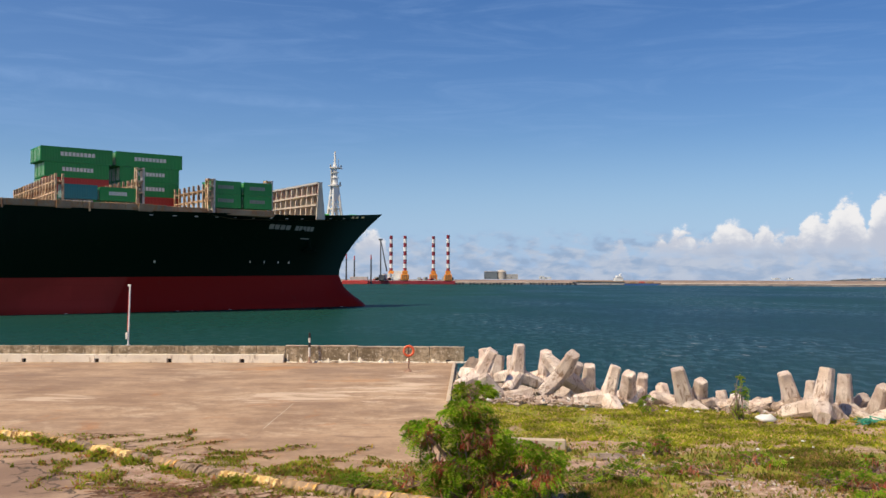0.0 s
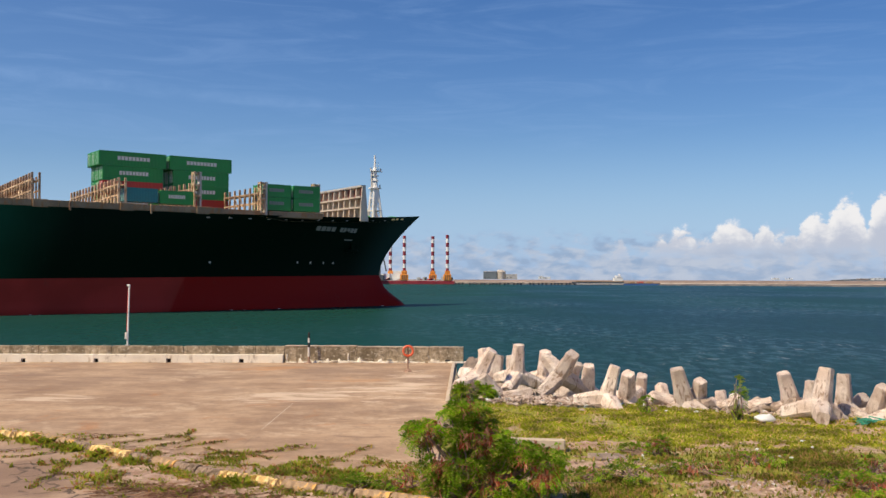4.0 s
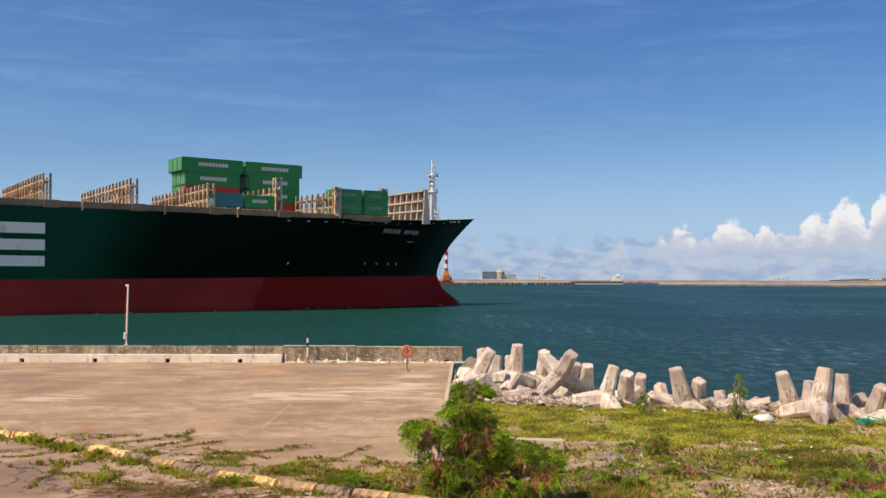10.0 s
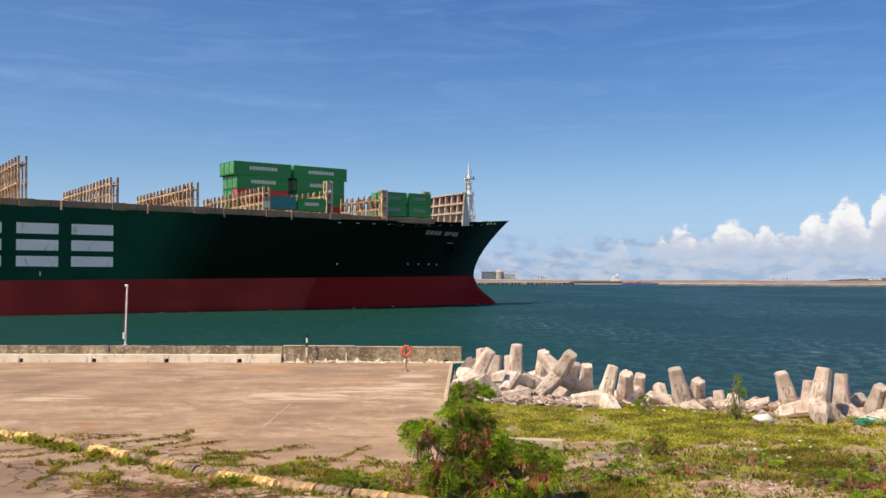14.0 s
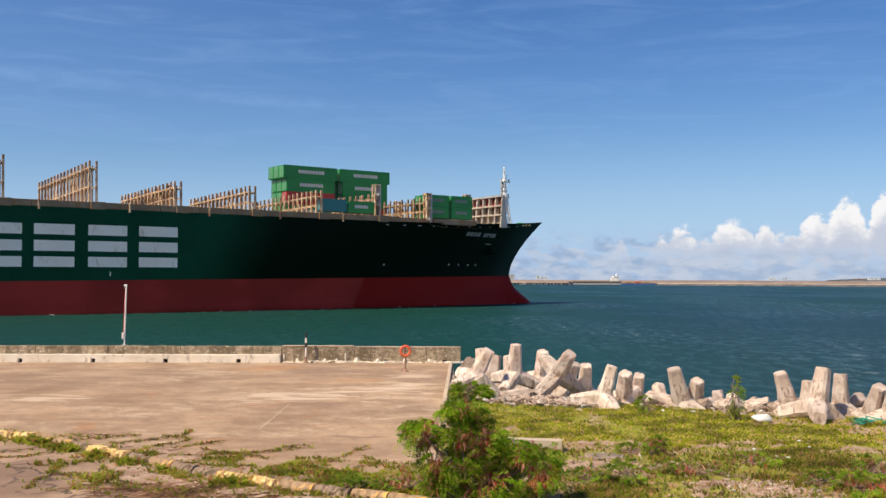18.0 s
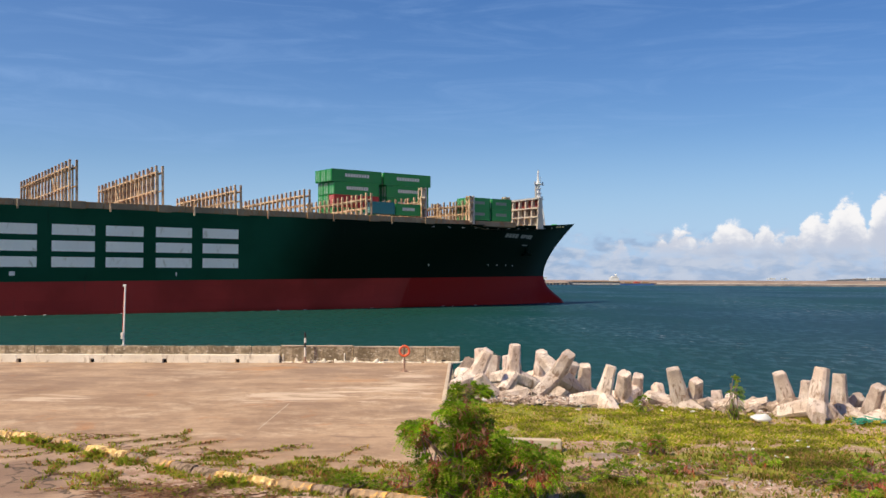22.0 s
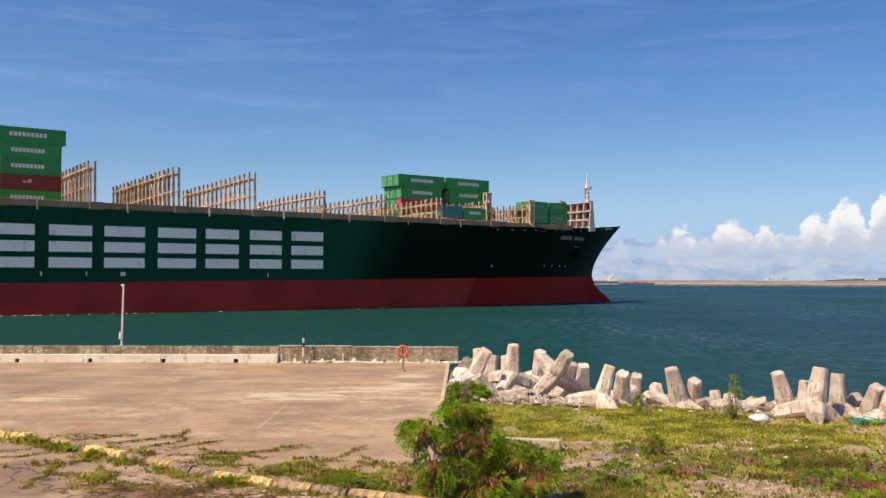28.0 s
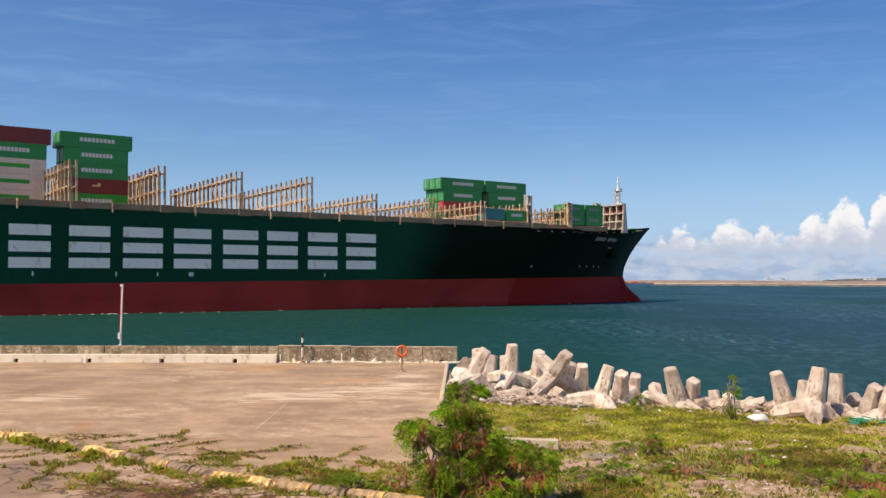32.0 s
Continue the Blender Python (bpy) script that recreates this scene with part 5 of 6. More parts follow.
# ---- clouds: a far backdrop that drifts slowly ----
def cloud_mat():
    n = Nodes("clouds")
    uv = n.add("ShaderNodeUVMap")
    sep = n.add("ShaderNodeSeparateXYZ")
    n.link(uv.outputs[0], sep.inputs[0])
    X, Y = sep.outputs[0], sep.outputs[1]

    def vec(sx, sy):
        m = n.add("ShaderNodeMapping")
        m.inputs["Scale"].default_value = (sx, sy, 1)
        n.link(uv.outputs[0], m.inputs[0])
        return m.outputs[0]

    puff = n.noise(vec(1.0, 1.25), 1.25, 8, 0.6, 0.2)
    billow = n.add("ShaderNodeTexVoronoi", feature="F1")
    n.link(vec(1.0, 1.2), billow.inputs["Vector"])
    billow.inputs["Scale"].default_value = 0.9
    billow.inputs["Detail"].default_value = 4.0
    billow.inputs["Roughness"].default_value = 0.6
    billow.normalize = True
    bulge = n.math("MULTIPLY", n.math("SUBTRACT", 0.36, billow.outputs["Distance"]), 2.4)
    big = n.noise(vec(1.0, 1.5), 0.42, 4, 0.5)

    def heap(cx, w, top, edge=0.5):
        """How far below a heap's top a point lies, in degrees; heaps are humps about cx."""
        a = n.math("DIVIDE", n.math("SUBTRACT", X, cx), w)
        hump = n.math("SUBTRACT", 1.0, n.math("MULTIPLY", a, a))
        return n.math("SUBTRACT", n.math("MULTIPLY", hump, top), Y)

    heaps = None
    for cx, w, top in CLOUD_HEAPS:
        h = heap(cx, w, top)
        heaps = h if heaps is None else n.math("MAXIMUM", heaps, h)
    body = n.math("ADD", heaps, n.math("ADD", n.math("MULTIPLY", n.math("SUBTRACT", puff, 0.5), 1.3), n.math("MULTIPLY", bulge, 1.1)))
    thick = n.step(body, -0.10, 0.45)
    thick = n.math("MULTIPLY", thick, n.step(Y, 0.6, 2.2, 0.15, 1.0))
    # low broken bank along the whole horizon
    ragged = n.noise(vec(0.7, 1.35), 1.3, 8, 0.56, 0.3)
    bank = n.math("ADD", n.math("SUBTRACT", ragged, 0.46), n.math("MULTIPLY", n.math("SUBTRACT", 1.9, Y), 0.10))
    bank = n.math("MULTIPLY", n.step(bank, -0.12, 0.20, 0.0, 0.8), n.step(Y, 2.3, 3.2, 1.0, 0.0))
    bank_tone = n.step(n.math("ADD", n.math("MULTIPLY", n.noise(vec(0.55, 1.5), 1.1, 7, 0.55, 0.3), 0.75), n.math("MULTIPLY", big, 0.25)), 0.40, 0.60)
    # high thin streaks
    wisp = n.noise(vec(0.10, 0.75), 1.0, 6, 0.65, 1.2)
    wisp = n.math("MULTIPLY", n.step(wisp, 0.42, 0.75, 0.0, 0.16), n.step(Y, 4.0, 8.0))
    # one long thin streak, and the sky's brighter sunward side painted on the left
    off = n.math("ABSOLUTE", n.math("SUBTRACT", n.math("ADD", Y, n.math("MULTIPLY", n.noise(vec(0.3, 0.3), 1.0, 3), 0.6)), n.math("SUBTRACT", 9.85, n.math("MULTIPLY", X, 0.055))))
    streak = n.math("MULTIPLY", n.step(off, 0.0, 0.55, 0.16, 0.0), n.math("MULTIPLY", n.step(X, -3.0, -8.0), n.step(n.noise(vec(0.35, 0.5), 1.0, 6, 0.65), 0.35, 0.65, 0.3, 1.0)))
    sunward_glow = n.step(X, 6.0, -26.0, 0.0, 0.10)
    wisp = n.math("ADD", wisp, n.math("ADD", streak, sunward_glow))
    haze = n.step(Y, -1.0, 9.0, 0.85, 0.0)
    deep = n.math("ADD", body, n.math("MULTIPLY", n.math("ADD", bulge, n.math("SUBTRACT", puff, 0.5)), -2.2))
    lit = n.step(deep, 0.5, 2.2, 1.0, 0.0)
    lit = n.math("MULTIPLY", lit, n.step(n.math("ADD", Y, n.math("MULTIPLY", n.math("SUBTRACT", puff, 0.5), 3.0)), 1.6, 3.3, 0.1, 1.0))
    # heaps out of view glow whiter, to fill the shaded hull
    behind = n.step(n.math("ABSOLUTE", X), 50.0, 75.0, 0.0, 0.85)
    lit = n.math("MAXIMUM", lit, behind)
    col = n.mix(bank, (0.31, 0.51, 0.90), n.mix(bank_tone, (0.29, 0.41, 0.62), (0.53, 0.60, 0.74)))
    col = n.mix(thick, col, n.mix(lit, (0.51, 0.58, 0.74), (0.87, 0.90, 0.97)))
    clear = n.math("MULTIPLY", n.math("SUBTRACT", 1.0, n.math("MAXIMUM", haze, wisp)), n.math("MULTIPLY", n.math("SUBTRACT", 1.0, bank), n.math("SUBTRACT", 1.0, thick)))
    alpha = n.math("SUBTRACT", 1.0, clear)
    em = n.add("ShaderNodeEmission")
    n.link(col, em.inputs["Color"])
    em.inputs["Strength"].default_value = 1.0
    tr = n.add("ShaderNodeBsdfTransparent")
    mx = n.add("ShaderNodeMixShader")
    n.link(alpha, mx.inputs[0])
    n.link(tr.outputs[0], mx.inputs[1])
    n.link(em.outputs[0], mx.inputs[2])
    n.link(mx.outputs[0], n.out.inputs["Surface"])
    return n.mat


# centre, half width and top of each heap, in degrees from the view and above the horizon
CLOUD_HEAPS = [(13.7, 1.4, 2.9), (16.4, 1.9, 3.4), (18.1, 1.0, 3.0), (20.8, 1.6, 3.6), (22.3, 1.8, 4.3), (24.4, 1.6, 4.9), (26.4, 2.6, 5.6), (29.0, 4.0, 5.0), (10.2, 0.8, 2.1), (-4.2, 1.4, 2.9), (16.4, 5.0, 2.3), (19.4, 3.0, 2.2), (23.0, 4.6, 2.9), (12.4, 1.2, 2.2)]
# unseen heaps round about, added as neutral fill light for the ship's side
CLOUD_HEAPS += [(70, 16, 12), (105, 22, 15), (150, 25, 17), (-165, 25, 16), (-120, 22, 14), (-80, 16, 11)]


def clouds():
    verts, faces, uvs = [], [], []
    A, E = 180, 12
    for i in range(A + 1):
        a = -180 + 360 * i / A
        for j in range(E + 1):
            e = -0.6 + 20.6 * j / E
            verts.append((4600 * math.sin(radians(a)), 4600 * math.cos(radians(a)), EYE[2] + 4600 * math.tan(radians(e))))
            uvs.append((a, e))
    for i in range(A):
        for j in range(E):
            k = i * (E + 1) + j
            faces.append((k, k + E + 1, k + E + 2, k + 1))
    me = raw("backdrop", verts, faces, cloud_mat())
    layer = me.uv_layers.new(name="UVMap")
    for l in me.loops:
        layer.data[l.index].uv = uvs[l.vertex_index]
    ob = part("backdrop", me)
    ob.visible_shadow = False
    return tagged(ob, "white heaped clouds low over the horizon", "clouds", kind="structure")


CLOUDS = clouds()


# ---- plants ----
def blades(name, places, seed, material, label, category, per=6, tall=(0.12, 0.28), wide=0.035, lie=0.6):
    """Tufts of pointed blades, bent outwards, as one scatter."""
    rng = random.Random(seed)
    verts, faces = [], []
    for x, y, z, s in places:
        for _ in range(per):
            a = rng.uniform(0, 2 * math.pi)
            h = rng.uniform(*tall) * s
            l = rng.uniform(0.15, lie)
            dx, dy = math.cos(a), math.sin(a)
            w = wide * s * rng.uniform(0.6, 1.3)
            bx, by = x + rng.gauss(0, 0.07), y + rng.gauss(0, 0.07)
            k = len(verts)
            verts += [(bx - dy * w, by + dx * w, z), (bx + dy * w, by - dx * w, z),
                      (bx + dx * h * l * 0.5 + dy * w * 0.8, by + dy * h * l * 0.5 - dx * w * 0.8, z + h * 0.65),
                      (bx + dx * h * l * 0.5 - dy * w * 0.8, by + dy * h * l * 0.5 + dx * w * 0.8, z + h * 0.65),
                      (bx + dx * h * l * 1.3, by + dy * h * l * 1.3, z + h)]
            faces += [(k, k + 1, k + 2, k + 3), (k + 3, k + 2, k + 4)]
    ob = part(name, raw(name, verts, faces, material))
    return tagged(ob, label, category, kind="stuff")


def grass_field():
    rng = random.Random(5)
    places = []
    for _ in range(75000):
        y = rng.uniform(22.5, 44.5)
        x = rng.uniform(0.6, 0.52 * y + 1.5)
        if y > shore(x) - 1.4 or (x < 7 and y > 41.8 - 0.35 * (x - 2)):
            continue
        rag = 0.8 * noise.noise(Vector((x * 1.1, y * 1.1, 6)))
        if min(((x - 5.8) / 1.2) ** 2 + ((y - 32.2) / 0.4) ** 2, ((x - 5.2) / 0.7) ** 2 + ((y - 27.2) / 1.0) ** 2, ((x - 8.8) / 0.7) ** 2 + ((y - 31.8) / 0.3) ** 2, ((x - 5.9) / 2.6) ** 2 + ((y - 28.3) / 0.8) ** 2, ((x - 8.2) / 2.2) ** 2 + ((y - 25.2) / 0.7) ** 2) < 1 + rag and rng.random() < 0.6:
            continue
        bare = noise.noise(Vector((x * 0.42, y * 0.30, 1.3))) + 0.5 * noise.noise(Vector((x * 1.3, y * 1.0, 4)))
        near = (34 - y) / 10
        if bare > 0.24 - 0.75 * max(0, near) and rng.random() < 0.92:
            continue
        places.append((x, y, GROUND - 0.05, rng.uniform(0.55, 1.15)))
    edge = [30.6 + 1.6 * noise.noise(Vector((p[0] * 0.5, p[1] * 0.2, 8))) for p in places]
    blades("grass", [p for p, e in zip(places, edge) if p[1] > e], 6, M["grass"], "low yellow-green grass on the waste ground", "grass", 4, (0.04, 0.12), 0.03, 1.5)
    blades("weedy_grass", [p for p, e in zip(places, edge) if p[1] <= e], 7, M["weedy_grass"], "darker olive grass and weeds with dry brown blades", "grass", 4, (0.05, 0.17), 0.022, 1.3)


grass_field()


def creeper_runs():
    """Creepers and weeds along the kerb and over the joints."""
    rng = random.Random(17)
    places, stems_v, stems_f = [], [], []

    def strand(x, y, a, steps, step=0.14, leafy=0.75):
        for _ in range(steps):
            a += rng.gauss(0, 0.28)
            nx, ny = x + math.cos(a) * step, y + math.sin(a) * step
            w = 0.018
            k = len(stems_v)
            z = GROUND + 0.03 + 0.03 * rng.random()
            stems_v.extend([(x - w * math.sin(a), y + w * math.cos(a), z), (x + w * math.sin(a), y - w * math.cos(a), z), (nx + w * math.sin(a), ny - w * math.cos(a), z), (nx - w * math.sin(a), ny + w * math.cos(a), z), (nx, ny, z + 0.02), (x, y, z + 0.02)])
            stems_f.extend([(k, k + 1, k + 5), (k + 1, k + 2, k + 4, k + 5), (k + 2, k + 3, k + 4), (k + 3, k, k + 5, k + 4)])
            if rng.random() < leafy:
                places.append((nx + rng.gauss(0, 0.05), ny + rng.gauss(0, 0.05), GROUND + 0.02, rng.uniform(0.5, 1.0)))
            x, y = nx, ny

    # along the kerb, both sides, thicker to the shrub's end
    d = 12.0
    while d < 40:
        x, y, a = along(KERB, d)
        r = radians(a)
        dens = 0.9 + 1.2 * max(0, (d - 26) / 10)
        if noise.noise(Vector((d * 0.45, 0, 2))) > -0.25:
            for _ in range(int(2 * dens + rng.random())):
                o = rng.choice((-1, -1, 1)) * (0.22 + abs(rng.gauss(0, 0.25 + 0.15 * dens)))
                places.append((x - math.sin(r) * o, y + math.cos(r) * o, GROUND, rng.uniform(0.5, 1.2)))
        if rng.random() < 0.04 * dens:
            strand(x, y, r + rng.uniform(-0.9, 0.9), rng.randint(8, 26))
        d += 0.07
    # weeds over the kerb's foot on the apron's side
    for _ in range(700):
        d = rng.uniform(11, 40)
        if noise.noise(Vector((d * 0.6, 3, 2))) < 0.06:
            continue
        x, y, a = along(KERB, d)
        o = -0.25 - abs(rng.gauss(0, 0.22))
        places.append((x - math.sin(radians(a)) * o, y + math.cos(radians(a)) * o, GROUND + 0.01, rng.uniform(0.8, 2.2)))
    # strip of weeds between the kerb and the deck
    for _ in range(1150):
        x = rng.uniform(-9.5, 0.4)
        base = 29.6 - 0.62 * (x + 9.5) * 0.5
        y = base + rng.gauss(0, 0.75)
        if noise.noise(Vector((x * 0.7, y * 0.7, 9))) > -0.05:
            places.append((x, y, GROUND, rng.uniform(0.4, 1.0)))
    for x, y, a, s in ((-8.9, 30.8, 0.9, 22), (-7.6, 29.4, 0.1, 30), (-6.3, 29.6, 0.6, 18), (-5.0, 28.8, 2.6, 22), (-3.6, 28.2, 0.2, 24), (-2.4, 27.4, 1.0, 16), (-10.5, 31.6, 0.2, 26), (-12.6, 33.0, 0.3, 20), (-8.2, 30.6, 1.3, 14)):
        strand(x, y, a + rng.gauss(0, 0.2), s)
    # weeds rooted in the cracks of the apron
    for x, y, a, s in ((-11.6, 29.8, -2.6, 26), (-11.0, 28.6, -1.2, 22), (-9.2, 27.9, -0.3, 30), (-8.6, 26.8, -2.9, 30), (-10.6, 27.4, -1.0, 20), (-6.9, 26.0, -2.5, 26), (-7.4, 25.2, 2.9, 24), (-12.4, 30.6, -2.2, 20), (-5.4, 25.4, -2.7, 24), (-4.4, 24.4, 2.9, 20), (-6.2, 24.6, -2.9, 22), (-9.6, 26.2, -0.5, 18)):
        strand(x, y, a, s)
    for x, y, q in ((-8.9, 25.9, 40), (-10.9, 28.0, 18), (-11.9, 31.0, 30), (-3.0, 25.4, 80), (-1.8, 24.9, 90), (-0.6, 24.6, 90), (-4.4, 26.6, 60), (-2.6, 26.6, 60)):
        for _ in range(q):
            places.append((x + rng.gauss(0, 0.35), y + rng.gauss(0, 0.3), GROUND, rng.uniform(0.6, 1.5)))
    for _ in range(120):
        strand(rng.gauss(-5.7, 1.1), rng.gauss(24.5, 0.6), rng.gauss(3.5, 0.35), rng.randint(8, 20), 0.1, 0.05)
    blades("creepers", places, 18, M["vine"], "yellow-green creepers and weeds along the kerb", "weeds", 7, (0.05, 0.14), 0.028, 1.9)
    ob = part("creeper_stems", raw("creeper_stems", stems_v, stems_f, M["stem"]))
    tagged(ob, "brown runner stems of creepers on the concrete", "weeds", kind="stuff")


creeper_runs()


def soil_drifts():
    """Reddish soil and dead leaves gathered along the kerb, ragged at the edges."""
    verts, faces, index = [], [], {}
    step = 0.11
    def height(x, y):
        n = noise.noise(Vector((x * 0.8, y * 0.8, 3))) + 0.6 * noise.noise(Vector((x * 2.6, y * 2.6, 7))) + 0.35 * noise.noise(Vector((x * 7, y * 7, 1)))
        base = min((abs(math.dist((x, y), (px, py))) for px, py in line), default=9)
        return 0.40 - base * 0.42 + n * 0.55
    line = [along(KERB, 13 + 0.5 * k)[:2] for k in range(54)]
    line = [(px + 0.35, py + 0.55) for px, py in line if px > -10] + [(px - 0.5, py - 0.8) for px, py in line if px > -8]
    line += [(5.0 + 0.4 * k, 32.2) for k in range(5)] + [(8.5, 31.8), (9.0, 31.8), (5.3, 27.6), (5.2, 27.0), (5.0, 26.5), (4.2, 28.4), (4.1, 27.8), (8.0, 24.8), (8.8, 25.2)]
    line += [(4.2 + 0.4 * k, 28.7 - 0.1 * k) for k in range(9)] + [(6.7 + 0.4 * k, 25.3 + 0.2 * math.sin(k)) for k in range(8)]

    def vert(i, j):
        if (i, j) not in index:
            x, y = i * step, j * step
            index[i, j] = len(verts)
            rise = min(0.06, max(0, height(x, y)) * 0.12)
            rough = 0.05 * noise.noise(Vector((x * 1.6, y * 1.6, 5))) + 0.03 * noise.noise(Vector((x * 5, y * 5, 2)))
            verts.append((x, y, GROUND + 0.016 + rise if x < 2.6 else GROUND - 0.075 + rise + rough))
        return index[i, j]
    for i in range(int(-11.5 / step), int(11.5 / step)):
        for j in range(int(20.5 / step), int(33.5 / step)):
            if height((i + 0.5) * step, (j + 0.5) * step) > 0:
                faces.append((vert(i, j), vert(i + 1, j), vert(i + 1, j + 1), vert(i, j + 1)))
    ob = part("soil", raw("soil", verts, faces, M["red_soil"], True))
    tagged(ob, "reddish soil and dead leaves gathered along the kerb", "soil", kind="stuff")


soil_drifts()


def shrub(name, at, lobes, seed, fronds, label, pods=0.05, spread=0.22):
    """A leggy shrub: forked stems and feathery fronds of many small leaflets, with brown pods."""
    rng = random.Random(seed)
    t = thing(name, pose(*at), label, "shrub")
    bm = bmesh.new()
    verts, faces, pv, pf = [], [], [], []
    for cx, cy, cz, rx, rz, share in lobes:
        for _ in range(int(7 * share) + 3):
            a = Vector((rng.gauss(0, 0.12), rng.gauss(0, 0.12), 0))
            m = Vector((cx * 0.5 + rng.gauss(0, 0.2), cy * 0.5 + rng.gauss(0, 0.2), cz * 0.55))
            e = Vector((cx + rng.gauss(0, rx * 0.5), cy + rng.gauss(0, rx * 0.5), cz + rng.uniform(-0.1, 0.8) * rz))
            rod(bm, a, m, 0.035, 0.022, 6)
            rod(bm, m, e, 0.022, 0.008, 5)
        for _ in range(int(fronds * share)):
            # a point in the lobe's outer shell, uneven
            v = Vector((rng.gauss(0, 1), rng.gauss(0, 1), rng.gauss(0, 1))).normalized()
            r = rng.uniform(0.35, 1.0) ** 0.6 * (1 + 0.35 * noise.noise(v * 2.3 + Vector((seed, 0, 0))))
            p = Vector((cx + v.x * rx * r, cy + v.y * rx * r, cz + v.z * rz * r))
            if p.z < 0.05 or noise.noise(p * 1.9 + Vector((0, seed, 0))) < -0.06:
                continue
            out = (v + Vector((rng.gauss(0, 0.5), rng.gauss(0, 0.5), rng.gauss(0.1, 0.5)))).normalized()
            side = out.cross(Vector((rng.gauss(0, 0.4), rng.gauss(0, 0.4), 1))).normalized()
            up = side.cross(out)
            L = rng.uniform(0.7, 1.3) * spread
            if rng.random() < pods * (2.6 if noise.noise(p * 1.6 + Vector((4, 0, seed))) > 0.12 else 0.25):
                for _ in range(3):
                    k = len(pv)
                    d = Vector((rng.gauss(0, 0.5), rng.gauss(0, 0.5), -1)).normalized() * L * 0.75
                    p2 = p + Vector((rng.gauss(0, 0.05), rng.gauss(0, 0.05), rng.gauss(0, 0.04)))
                    pv += [tuple(p2 - side * 0.018), tuple(p2 + side * 0.018), tuple(p2 + d + side * 0.014), tuple(p2 + d - side * 0.014), tuple(p2 + d * 0.5 + up * 0.012)]
                    pf += [(k, k + 1, k + 4), (k + 1, k + 2, k + 4), (k + 2, k + 3, k + 4), (k + 3, k, k + 4)]
                continue
            for i in range(8):
                b = p + out * L * (i / 8) - Vector((0, 0, 0.06 * (i / 5) ** 2))
                for s in (-1, 1):
                    tip = b + side * s * L * 0.36 + out * L * 0.12 + up * rng.gauss(0, 0.012)
                    w = out * L * 0.085
                    k = len(verts)
                    mid = (b + tip) / 2
                    verts += [tuple(b), tuple(mid + w), tuple(tip), tuple(mid - w)]
                    faces.append((k, k + 1, k + 2, k + 3))
    part("stem", bm, M["bark"], t)
    part("crown", raw("crown", verts, faces, M["leaf"]), None, t, "feathery green leaves with gaps")
    if pv:
        tagged(part("seed_pod", raw("seed_pod", pv, pf, M["dry_leaf"]), None, t, "brown seed pods"), kind="stuff")
    return t


shrub("shrub", (0.75, 23.6, GROUND - 0.06), [(-0.17, 0.1, 2.2, 0.5, 0.24, 0.55), (-1.2, 0.0, 1.62, 0.46, 0.38, 0.6), (0.03, 0, 1.5, 0.80, 0.48, 1.3), (-0.62, 0.1, 1.05, 0.6, 0.45, 0.6), (1.45, 0.0, 0.85, 0.85, 0.58, 1.2), (0.95, 0.1, 1.25, 0.6, 0.3, 0.6), (-0.7, -0.1, 0.45, 0.6, 0.4, 0.4), (-0.35, -0.25, 0.95, 0.7, 0.4, 0.7), (0.45, -0.2, 0.5, 0.85, 0.45, 0.7)], 3, 820,
      "feathery green shrub with brown pods at the pier's corner", 0.24, 0.20)
shrub("small_shrub", (1.1, 43.2, GROUND - 0.02), [(0, 0, 0.45, 0.55, 0.45, 1.0), (0.8, 0.1, 0.3, 0.4, 0.3, 0.5)], 5, 420, "small bright green shrub below the pier's edge", 0.0, 0.26)
shrub("small_shrub", (8.15, 39.3, GROUND - 0.05), [(0, 0, 0.4, 0.32, 0.4, 1.0)], 6, 120, "small grey-green weed before the tetrapods", 0.0, 0.2)
shrub("small_shrub", (11.2, 37.2, GROUND - 0.05), [(0, 0, 0.9, 0.2, 0.95, 1.0)], 7, 110, "tall thin weed growing before the tetrapods", 0.02, 0.2)
shrub("small_shrub", (10.6, 24.4, GROUND - 0.05), [(0, 0, 0.25, 0.8, 0.35, 1.0), (0.9, 0.2, 0.2, 0.6, 0.25, 0.6)], 8, 420, "low green shrub with reddish shoots in the grass", 0.12, 0.2)
shrub("small_shrub", (5.0, 25.8, GROUND - 0.05), [(0, 0, 0.3, 0.7, 0.4, 1.0)], 9, 240, "thin green weed with reddish shoots in the grass", 0.12, 0.2)
shrub("small_shrub", (6.6, 29.9, GROUND - 0.05), [(0, 0, 0.3, 0.3, 0.35, 1.0)], 14, 130, "dry reddish-brown weed standing in the grass", 0.6, 0.2)
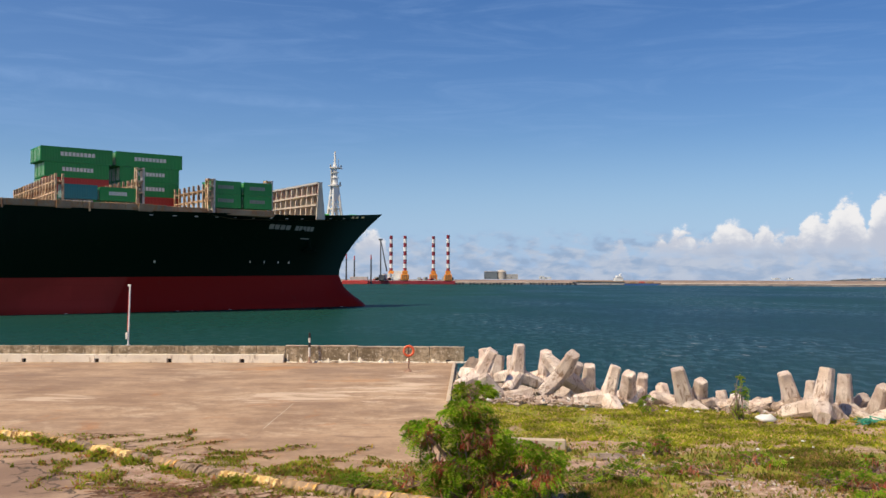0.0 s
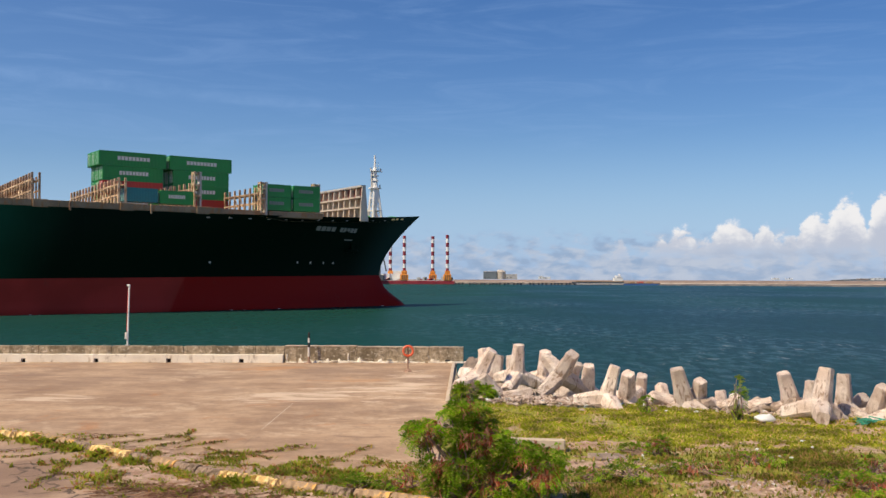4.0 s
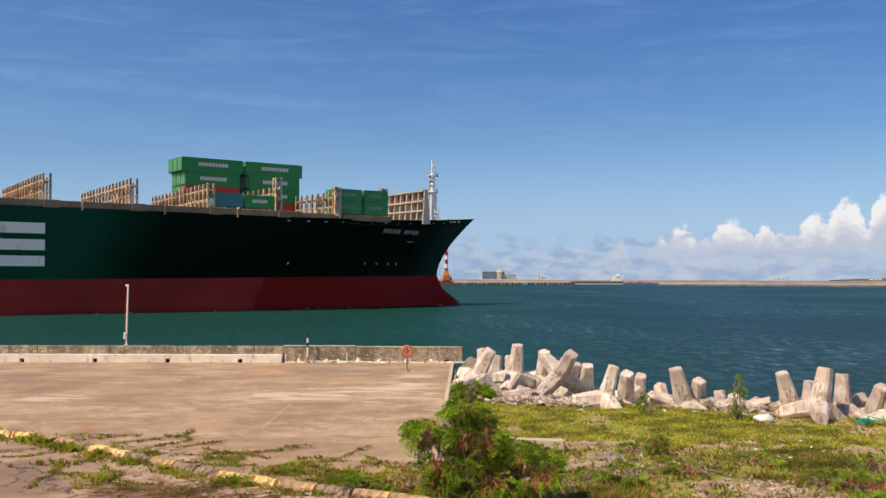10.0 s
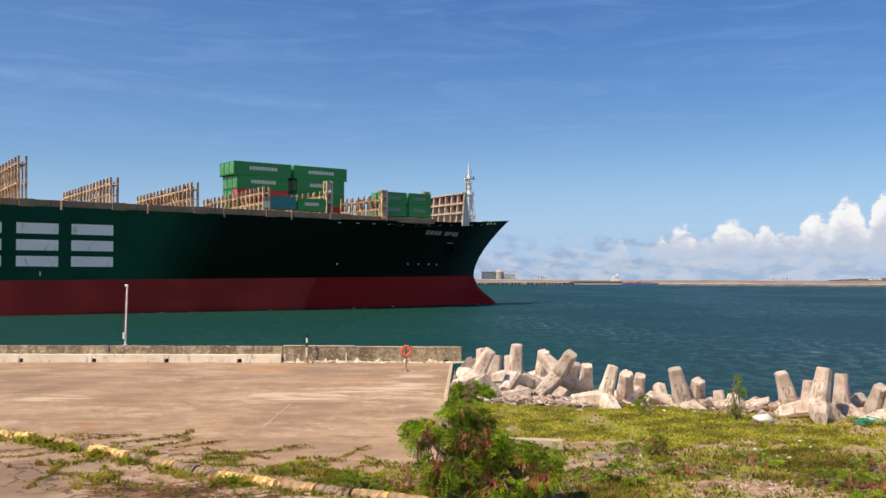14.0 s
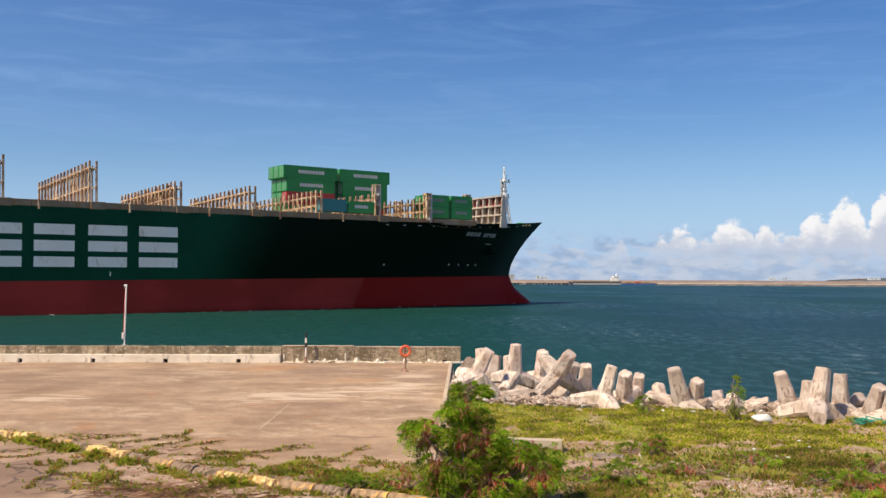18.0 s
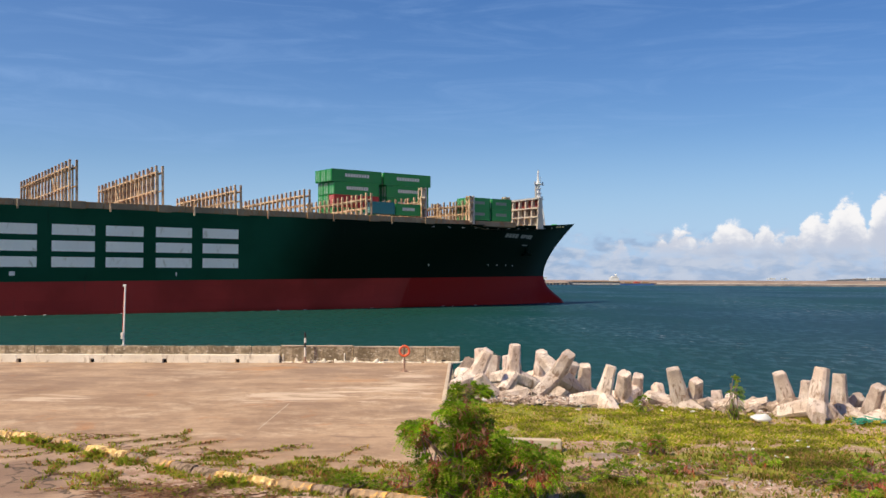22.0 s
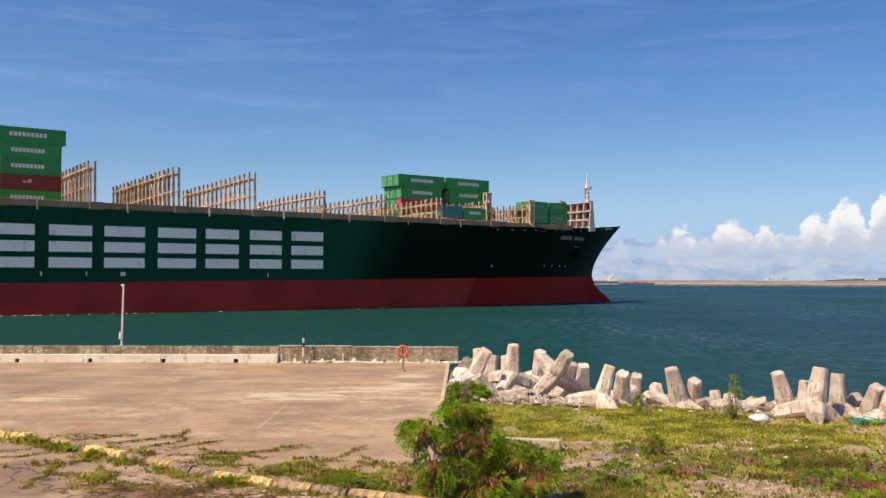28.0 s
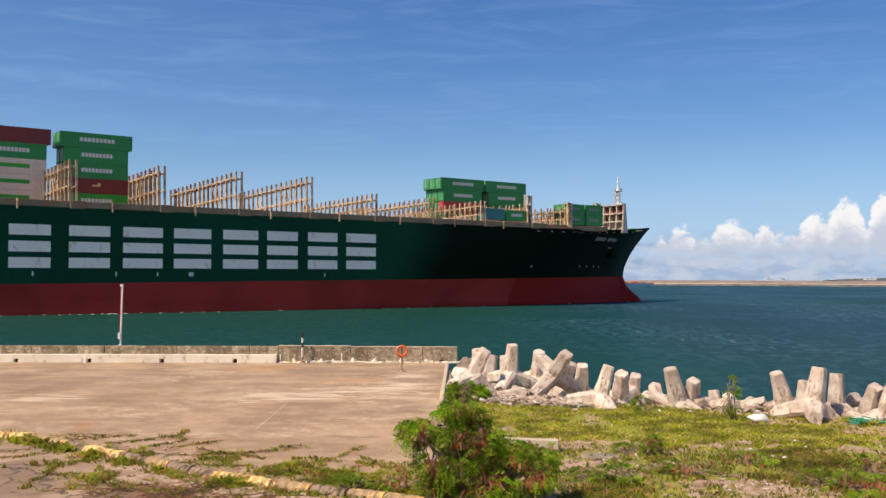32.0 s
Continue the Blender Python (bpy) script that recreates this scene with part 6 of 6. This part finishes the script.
for k, (x, y, r, h) in enumerate(((6.9, 27.3, 0.9, 0.24), (3.9, 26.0, 0.5, 0.3), (5.9, 30.3, 0.6, 0.2), (9.0, 28.7, 0.9, 0.2), (12.0, 27.0, 0.9, 0.25), (9.9, 25.6, 0.7, 0.28))):
    shrub("small_shrub", (x, y, GROUND - 0.06), [(0, 0, h * 0.6, r, h, 1.0), (r * 0.7, 0.2, h * 0.5, r * 0.7, h * 0.8, 0.5)], 31 + k, 240, "low spreading green weed with a few reddish shoots in the grass", 0.10, 0.15)
shrub("small_shrub", (2.6, 25.0, GROUND - 0.05), [(0, 0, 0.3, 0.8, 0.4, 1.0)], 10, 300, "low green weed beside the large shrub", 0.05, 0.2)
shrub("small_shrub", (-0.7, 24.7, GROUND - 0.05), [(0, 0, 0.3, 0.8, 0.35, 1.0), (-0.8, 0.3, 0.15, 0.7, 0.2, 0.6)], 41, 260, "dry reddish-brown weed beside the large shrub", 0.45, 0.17)
shrub("small_shrub", (11.5, 26.4, GROUND - 0.05), [(0, 0, 0.3, 0.35, 0.4, 1.0)], 42, 160, "dry reddish-brown weed standing in the grass", 0.55, 0.18)
shrub("small_shrub", (-2.2, 24.6, GROUND - 0.05), [(0, 0, 0.2, 0.5, 0.25, 1.0)], 12, 200, "low green weed at the kerb", 0.05, 0.2)


# ---- what moves ----
def motions():
    times = [0, 2, 4, 6, 8, 10, 12, 14, 16, 18, 20, 22, 24, 26, 28, 30, 32]
    walk(SHIP, [(float(t), ship_pose(t)) for t in times])
    walk(FOAM, [(float(t), ship_pose(t)) for t in times])
    for ob, place in CARGO:
        walk(ob, [(float(t), ship_pose(t) @ place) for t in times])
    # the wind drives the chop across the harbour
    walk(sea, [(0.0, pose(0, 0, 0)), (16.0, pose(9, -13, 0)), (32.0, pose(18, -26, 0))])
    walk(CLOUDS, [(0.0, pose(0, 0, 0)), (16.0, pose(0, 0, 0, 0, 0, -0.2)), (32.0, pose(0, 0, 0, 0, 0, -0.4))])


motions()
